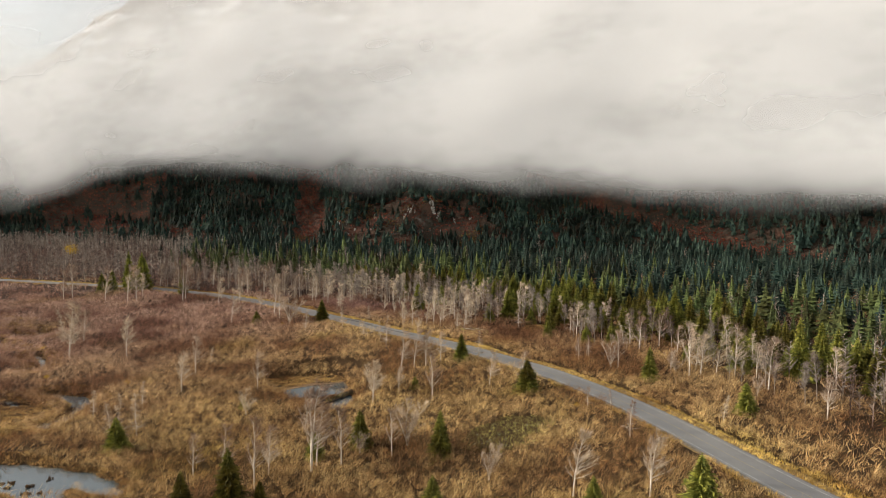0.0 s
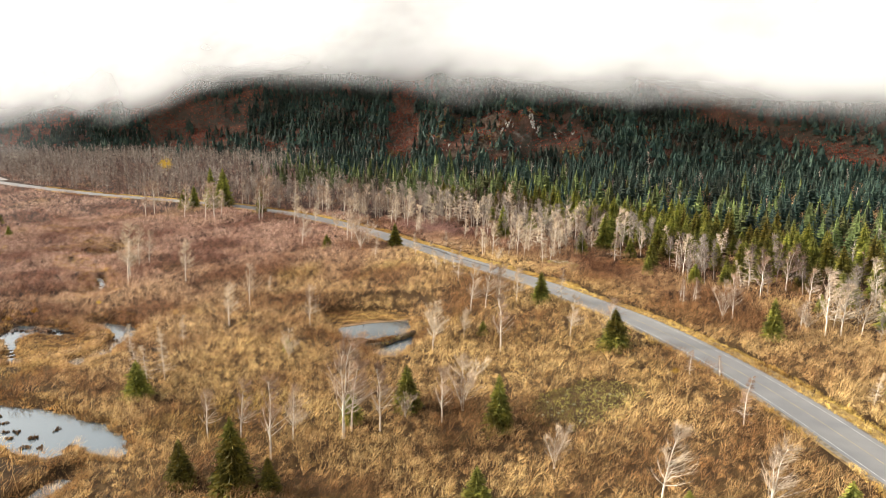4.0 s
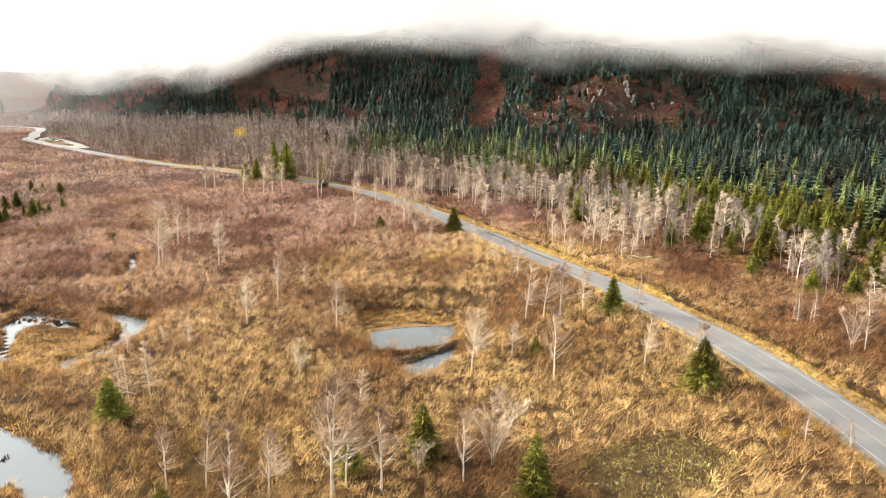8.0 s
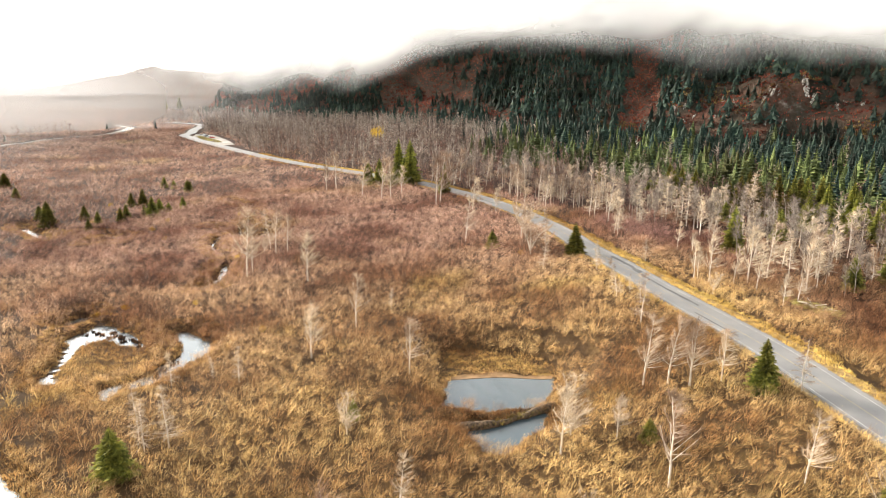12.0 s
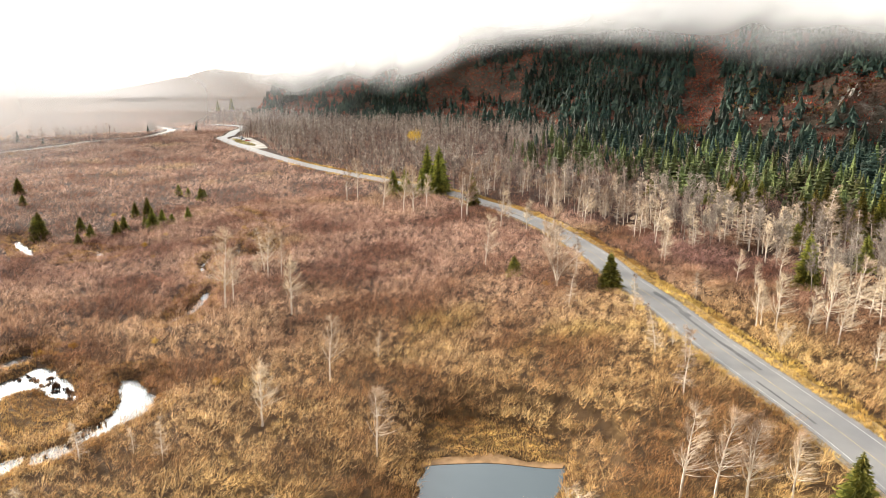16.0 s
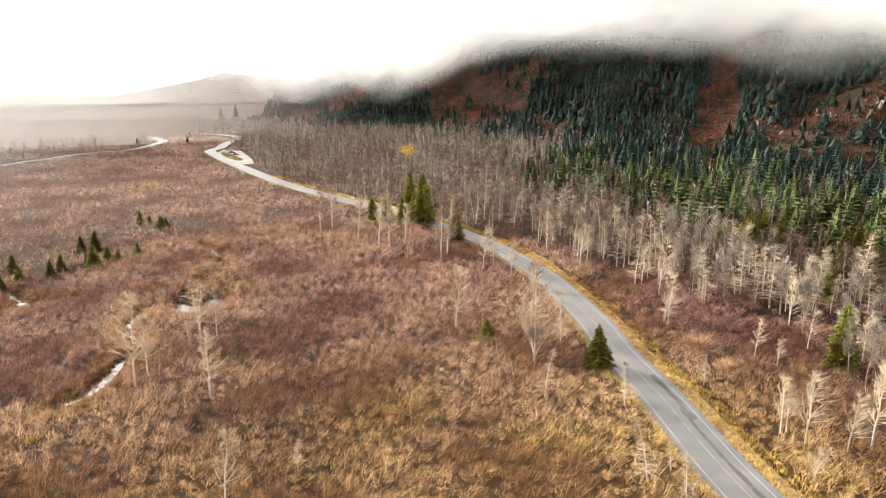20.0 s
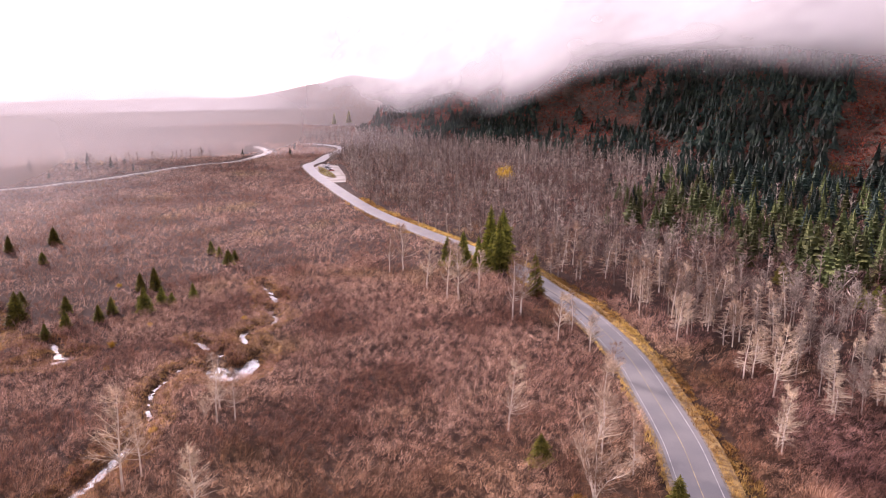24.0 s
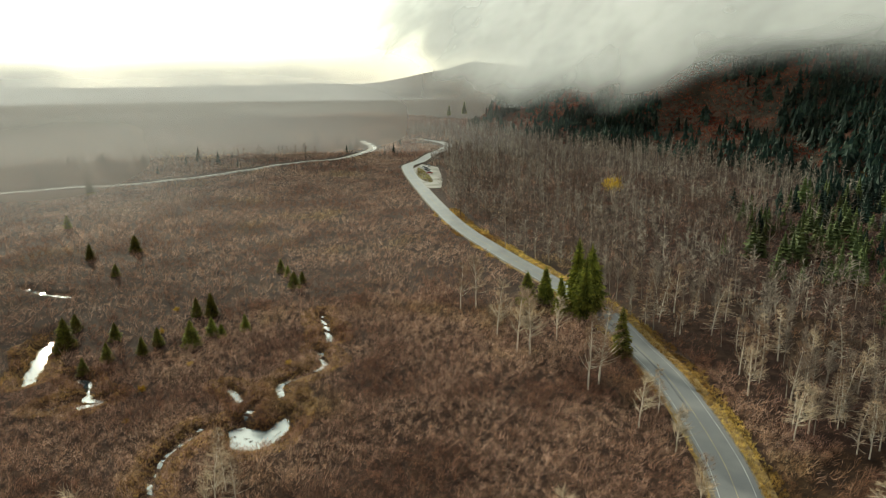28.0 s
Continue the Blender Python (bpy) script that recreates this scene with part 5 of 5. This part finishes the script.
CRAGS = [rock_mesh("crag", 10 + i, "rock", 0.55, 3) for i in range(5)]
for i in range(40):
    x = dr.normal(-18, 26) if i < 33 else dr.normal(-94, 6)
    y = float(np.interp(x, FOOT_X, FOOT_Y)) + dr.uniform(20, 46)
    s = dr.uniform(0.9, 2.2)
    z = float(land_or_mountain(np.array([x]), np.array([y]))[0])
    ob = tagged(new("crag", CRAGS[i % 5]), "pale grey rock face breaking out of the wooded slope", "crag", "crags on the mountain side")
    ob.matrix_world = pose(x, y, z - s * 0.9, -38, 14 * (i % 3 - 1), (i % 7 - 3) * 9) @ Matrix.Diagonal((s * dr.uniform(0.4, 0.9), s * 0.5, s * dr.uniform(1.8, 4.0), 1))

# ---- car park at the far bend ----
tagged(new("car_park", slab("car_park", LOT, lambda x, y: road_z(x, y) - 0.03, 0.3, "river gravel")), "pale gravel car park beside the road", "car park", kind="structure")
isl = tagged(new("traffic_island"), "long grassy island between road and car park", "traffic island")
outline = round_outline([(-467, 536), (-458, 535), (-430, 522), (-408, 509), (-414, 506.5), (-440, 517.5)], 2.0)
part("kerb", slab("kerb", outline, lambda x, y: road_z(x, y) + 0.12, 0.35, "gravel"), isl, "grey kerb")
p = scatter(9000, -470, -400, 503, 540, 0.9, dr, lambda x, y: inside(x, y, outline) < -0.6)
v, f = tussocks(p, road_z(p[:, 0], p[:, 1]) + 0.1, 8, 0.5, 0.8, 0.12, dr, dome=0.3)
tagged(part("grass", mesh("grass", v, f, "moss"), isl, "short olive grass"), kind="stuff")


def box(bm, x0, x1, y0, y1, z0, z1, taper=0.0):
    vs = [bm.verts.new((x, y, z0)) for x, y in ((x0, y0), (x1, y0), (x1, y1), (x0, y1))]
    vs += [bm.verts.new((x, y, z1)) for x, y in ((x0 + taper, y0 + taper * 0.4), (x1 - taper, y0 + taper * 0.4), (x1 - taper, y1 - taper * 0.4), (x0 + taper, y1 - taper * 0.4))]
    for q in ((0, 1, 5, 4), (1, 2, 6, 5), (2, 3, 7, 6), (3, 0, 4, 7), (4, 5, 6, 7), (3, 2, 1, 0)):
        bm.faces.new([vs[k] for k in q])


def car(paint, label, x, y, turn):
    """A parked car: body with bonnet, glazed cabin with roof, bumpers, four wheels."""
    ob = tagged(new("car"), label, "car", "parked cars")
    ob.matrix_world = pose(x, y, float(road_z(x, y)) - 0.03, 0, 0, turn)

    def piece(name, boxes, mat, bevel=0.06):
        bm = bmesh.new()
        for bx in boxes:
            box(bm, *bx)
        bmesh.ops.bevel(bm, geom=list(bm.edges), offset=bevel, segments=1, affect="EDGES")
        me = bpy.data.meshes.new(name)
        bm.to_mesh(me)
        bm.free()
        me.materials.append(M[mat])
        return part(name, me, ob)
    piece("body", [(-2.25, 2.25, -0.9, 0.9, 0.35, 0.95, 0.1)], paint, 0.1)
    piece("cabin", [(-1.7, 0.9, -0.8, 0.8, 0.93, 1.5, 0.4)], "glass")
    piece("roof", [(-1.25, 0.45, -0.62, 0.62, 1.48, 1.56, 0.06)], paint, 0.03)
    for s in (-2.28, 2.18):
        piece("bumper", [(s, s + 0.12, -0.85, 0.85, 0.38, 0.6)], "tyre", 0.03)
    for wx in (-1.4, 1.4):
        for wy in (-0.88, 0.72):
            v, f = tubes([[(wx, wy, 0.33, 0.2), (wx, wy + 0.01, 0.33, 0.33), (wx, wy + 0.15, 0.33, 0.33), (wx, wy + 0.16, 0.33, 0.2)]], 12)
            part("wheel", mesh("wheel", v, f, "tyre"), ob)
    return ob


car("white paint", "white car parked on pale gravel", -466, 542, 60)
car("silver paint", "silver car parked on pale gravel", -459, 539, 62)
car("dark paint", "dark car parked on pale gravel", -452.5, 535.5, 58)
car("white paint", "white car parked on pale gravel", -446, 532, 61)
car("red paint", "red car parked on pale gravel", -439, 528, 60)
car("silver paint", "silver car parked at the back of the car park", -470, 549, -30)

# ---- the one tree still in gold leaf, and small yellow willows ----
gold = tagged(new("gold_tree"), "tall tree with bright yellow autumn leaves among grey trees", "tree")
gz = float(land_z(np.array([-290.0]), np.array([550.0]))[0])
gold.matrix_world = pose(-290, 550, gz) @ Matrix.Diagonal((1.6, 1.6, 1.55, 1))
part("trunk", KINDS["bare"][1][0], gold)
n = 900
lp = unit(dr.normal(0, 1, (n, 3))) * (dr.uniform(0, 1, (n, 1)) ** 0.4) * np.array([[3.0, 3.0, 2.0]]) + np.array([[0.3, 0, 7.0]]) + 0.8 * np.repeat(dr.normal(0, 1, (30, 3)), 30, 0)
v, f = twigs(lp, unit(dr.normal(0, 1, (n, 3))), dr.uniform(0.25, 0.5, n), dr.uniform(0.12, 0.25, n), dr)
tagged(part("leaves", mesh("leaves", v, f, "gold"), gold, "loose yellow leaves"), kind="stuff")
for x, y, s in ((-146, 209, 1.8), (-141, 214, 1.5), (-99, 218, 1.4), (-150, 262, 1.4), (-190, 268, 1.2), (-68, 297, 1.6), (-128, 225, 1.2), (-236, 273, 1.6), (-22, 176, 1.3), (33, 172, 1.2), (-205, 275, 1.7), (-214, 290, 1.5), (-243, 290, 1.8), (-262, 300, 1.5), (-198, 312, 1.4)):
    z = land_z(np.array([x]), np.array([y]))
    v, f = bushes(np.array([[x, y]], float), z, np.array([s]), 110, dr, 1.3, 0.07)
    v[:, :2] -= (x, y)
    v[:, 2] -= z[0]
    ob = tagged(new("yellow_willow"), "small willow with yellow leaves in brown brush", "shrub", "yellow willows")
    ob.location = (x, y, float(z[0]))
    tagged(part("foliage", mesh("foliage", v, f, "gold"), ob), kind="stuff")

for x, y, s in ((-37.5, 320.5, 4.4), (-29.5, 312.0, 3.0)):
    z = land_z(np.array([x]), np.array([y]))
    v, f = bushes(np.array([[0.0, 0.0]]), np.array([0.0]), np.array([s]), 900, dr, 2.1, 0.05)
    ob = tagged(new("round_willow"), "dense rounded olive-brown willow beside the road", "shrub", "rounded willows")
    ob.location = (x, y, float(z[0]))
    tagged(part("foliage", mesh("foliage", v, f, "brush"), ob), kind="stuff")

# ---- low cloud on the mountain and mist over the far valley ----


def thin_peak(m, a, x, y, z):
    """The bank thins out high up, towards the summit's west shoulder."""
    gone = m.math("MULTIPLY", m.span(z, 180.0, 380.0), m.span(m.math("SUBTRACT", y, m.math("MULTIPLY", x, 1.0)), 850.0, 1350.0))
    a = m.math("MULTIPLY", a, m.math("SUBTRACT", 1.0, m.math("MULTIPLY", gone, 0.9)))
    return m.math("MULTIPLY", a, m.span(x, -1500.0, -1100.0, 0.0, 1.0))


def thin_west(m, a, x, y, z):
    """As thin_peak, and gone beyond the mountain's west shoulder."""
    return m.math("MULTIPLY", thin_peak(m, a, x, y, z), m.span(x, -930.0, -800.0))


M["cloud low"] = cloud_material("thin cloud", 60.0, 98.0, 0.5, 0.007, 62.0, thin_west, 0.0, 0.46, (0.93, 0.925, 0.925), (0.3, 0.6, 0.3))
M["cloud mid"] = cloud_material("cloud", 63.0, 104.0, 0.8, 0.0055, 70.0, thin_peak, 310.0, 0.46, (0.93, 0.925, 0.925), (0.3, 0.6, 0.35))
M["cloud top"] = cloud_material("dense cloud", 66.0, 112.0, 0.98, 0.0042, 78.0, thin_west, 720.0, 0.46, (0.93, 0.925, 0.925), (0.3, 0.6, 0.5))


CLOUD_X = [-1700] + FOOT_X[2:]          # the bank runs on straight across the valley's mouth
CLOUD_Y = [930] + FOOT_Y[2:]


def cloud_sheet(name, mat, back, lean, z0, z1, label, west=-1520):
    """A sheet of cloud that hugs the mountain side, set back from its foot."""
    xs = np.linspace(west, 1600, 210)
    zs = np.linspace(z0, z1, 26)
    A, B = np.meshgrid(xs, zs)
    foot = sum(np.interp(A + d, CLOUD_X, CLOUD_Y) for d in range(-240, 241, 40)) / 13 - 6
    Yc = foot + back + (B - z0) * lean + 7 * wobble(A, B * 1.5, 190, back) + 2 * wobble(A, B * 1.5, 60, back + 3)
    n = len(xs)
    i = (np.arange(25)[:, None] * n + np.arange(n - 1)[None, :]).ravel()
    return tagged(new(name, mesh(name, np.stack([A.ravel(), Yc.ravel(), B.ravel()], 1), np.stack([i, i + 1, i + 1 + n, i + n], 1), mat, True)), label, "cloud", "low cloud", "structure")


cloud_sheet("cloud", "cloud low", -25, 0.62, 40, 420, "thin ragged cloud drifting along the mountain side", -940)
cloud_sheet("cloud", "cloud mid", 5, 0.74, 45, 520, "white cloud bank hanging on the mountain side")
cloud_sheet("cloud", "cloud top", 34, 0.88, 50, 700, "dense white cloud hiding the mountain's upper slopes", -940)


def az_fade(a0, a1, low, rise, top, end):
    """The mist comes in from the west: thicker the further left of the valley's line; it thins upwards."""
    def thin(m, a, x, y, z):
        az = m.math("ARCTAN2", m.math("MULTIPLY_ADD", x, -1.0, -60.0), m.math("SUBTRACT", y, 200.0))
        a = m.math("MULTIPLY", a, m.math("MULTIPLY", m.span(z, 4.0, rise), m.span(z, top, end, 1.0, 0.0)))
        return m.math("MULTIPLY", a, m.span(az, radians(a0), radians(a1), low, 1.0))
    return thin


def mist_arc(name, mat, r, az0, az1, z1, label):
    a, z = np.meshgrid(np.radians(np.linspace(az0, az1, 60)), np.linspace(0, z1, 10))
    v = np.stack([(-np.sin(a) * r - 60).ravel(), (np.cos(a) * r + 200).ravel(), z.ravel()], 1)
    i = (np.arange(9)[:, None] * 60 + np.arange(59)[None, :]).ravel()
    return tagged(new(name, mesh(name, v, np.stack([i, i + 1, i + 61, i + 60], 1), mat, True)), label, "mist", "valley mist", "structure")


M["mist near"] = cloud_material("thin mist", -200.0, 20.0, 0.5, 0.005, 100.0, az_fade(54, 76, 0.0, 44.0, 56.0, 84.0), 150.0, 0.16, (0.66, 0.63, 0.62))
M["mist"] = cloud_material("mist", -200.0, 20.0, 0.66, 0.004, 120.0, az_fade(36, 66, 0.0, 44.0, 66.0, 130.0), 250.0, 0.16, (0.6, 0.58, 0.58))
M["far mist"] = cloud_material("far mist", -200.0, 20.0, 0.99, 0.0035, 140.0, az_fade(46, 64, 0.06, 10.0, 50.0, 140.0), 350.0, 0.3, (0.66, 0.66, 0.69), (0.3, 0.6, 0.85))


def az_window(m, a, x, y, z):
    """The broken cloud fills the valley's mouth, clears towards the sun and frays upwards."""
    az = m.math("ARCTAN2", m.math("MULTIPLY_ADD", x, -1.0, -60.0), m.math("SUBTRACT", y, 200.0))
    a = m.math("MULTIPLY", a, m.span(z, 190.0, 290.0, 1.0, 0.0))
    return m.math("MULTIPLY", a, m.span(az, radians(50), radians(60), 1.0, 0.0))


M["valley cloud"] = cloud_material("valley cloud", 70.0, 125.0, 0.94, 0.0045, 110.0, az_window, 450.0, 0.22, (0.56, 0.55, 0.57), (0.36, 0.62, 0.6))
mist_arc("mist", "mist near", 330, 54, 130, 84, "thin mist over the marsh")
mist_arc("mist", "mist", 640, 38, 130, 154, "pale mist over the far valley floor")
mist_arc("mist", "far mist", 1250, 36, 130, 300, "pale mist across the far valley")
mist_arc("cloud", "valley cloud", 1900, 30, 62, 300, "low broken cloud over the far valley")
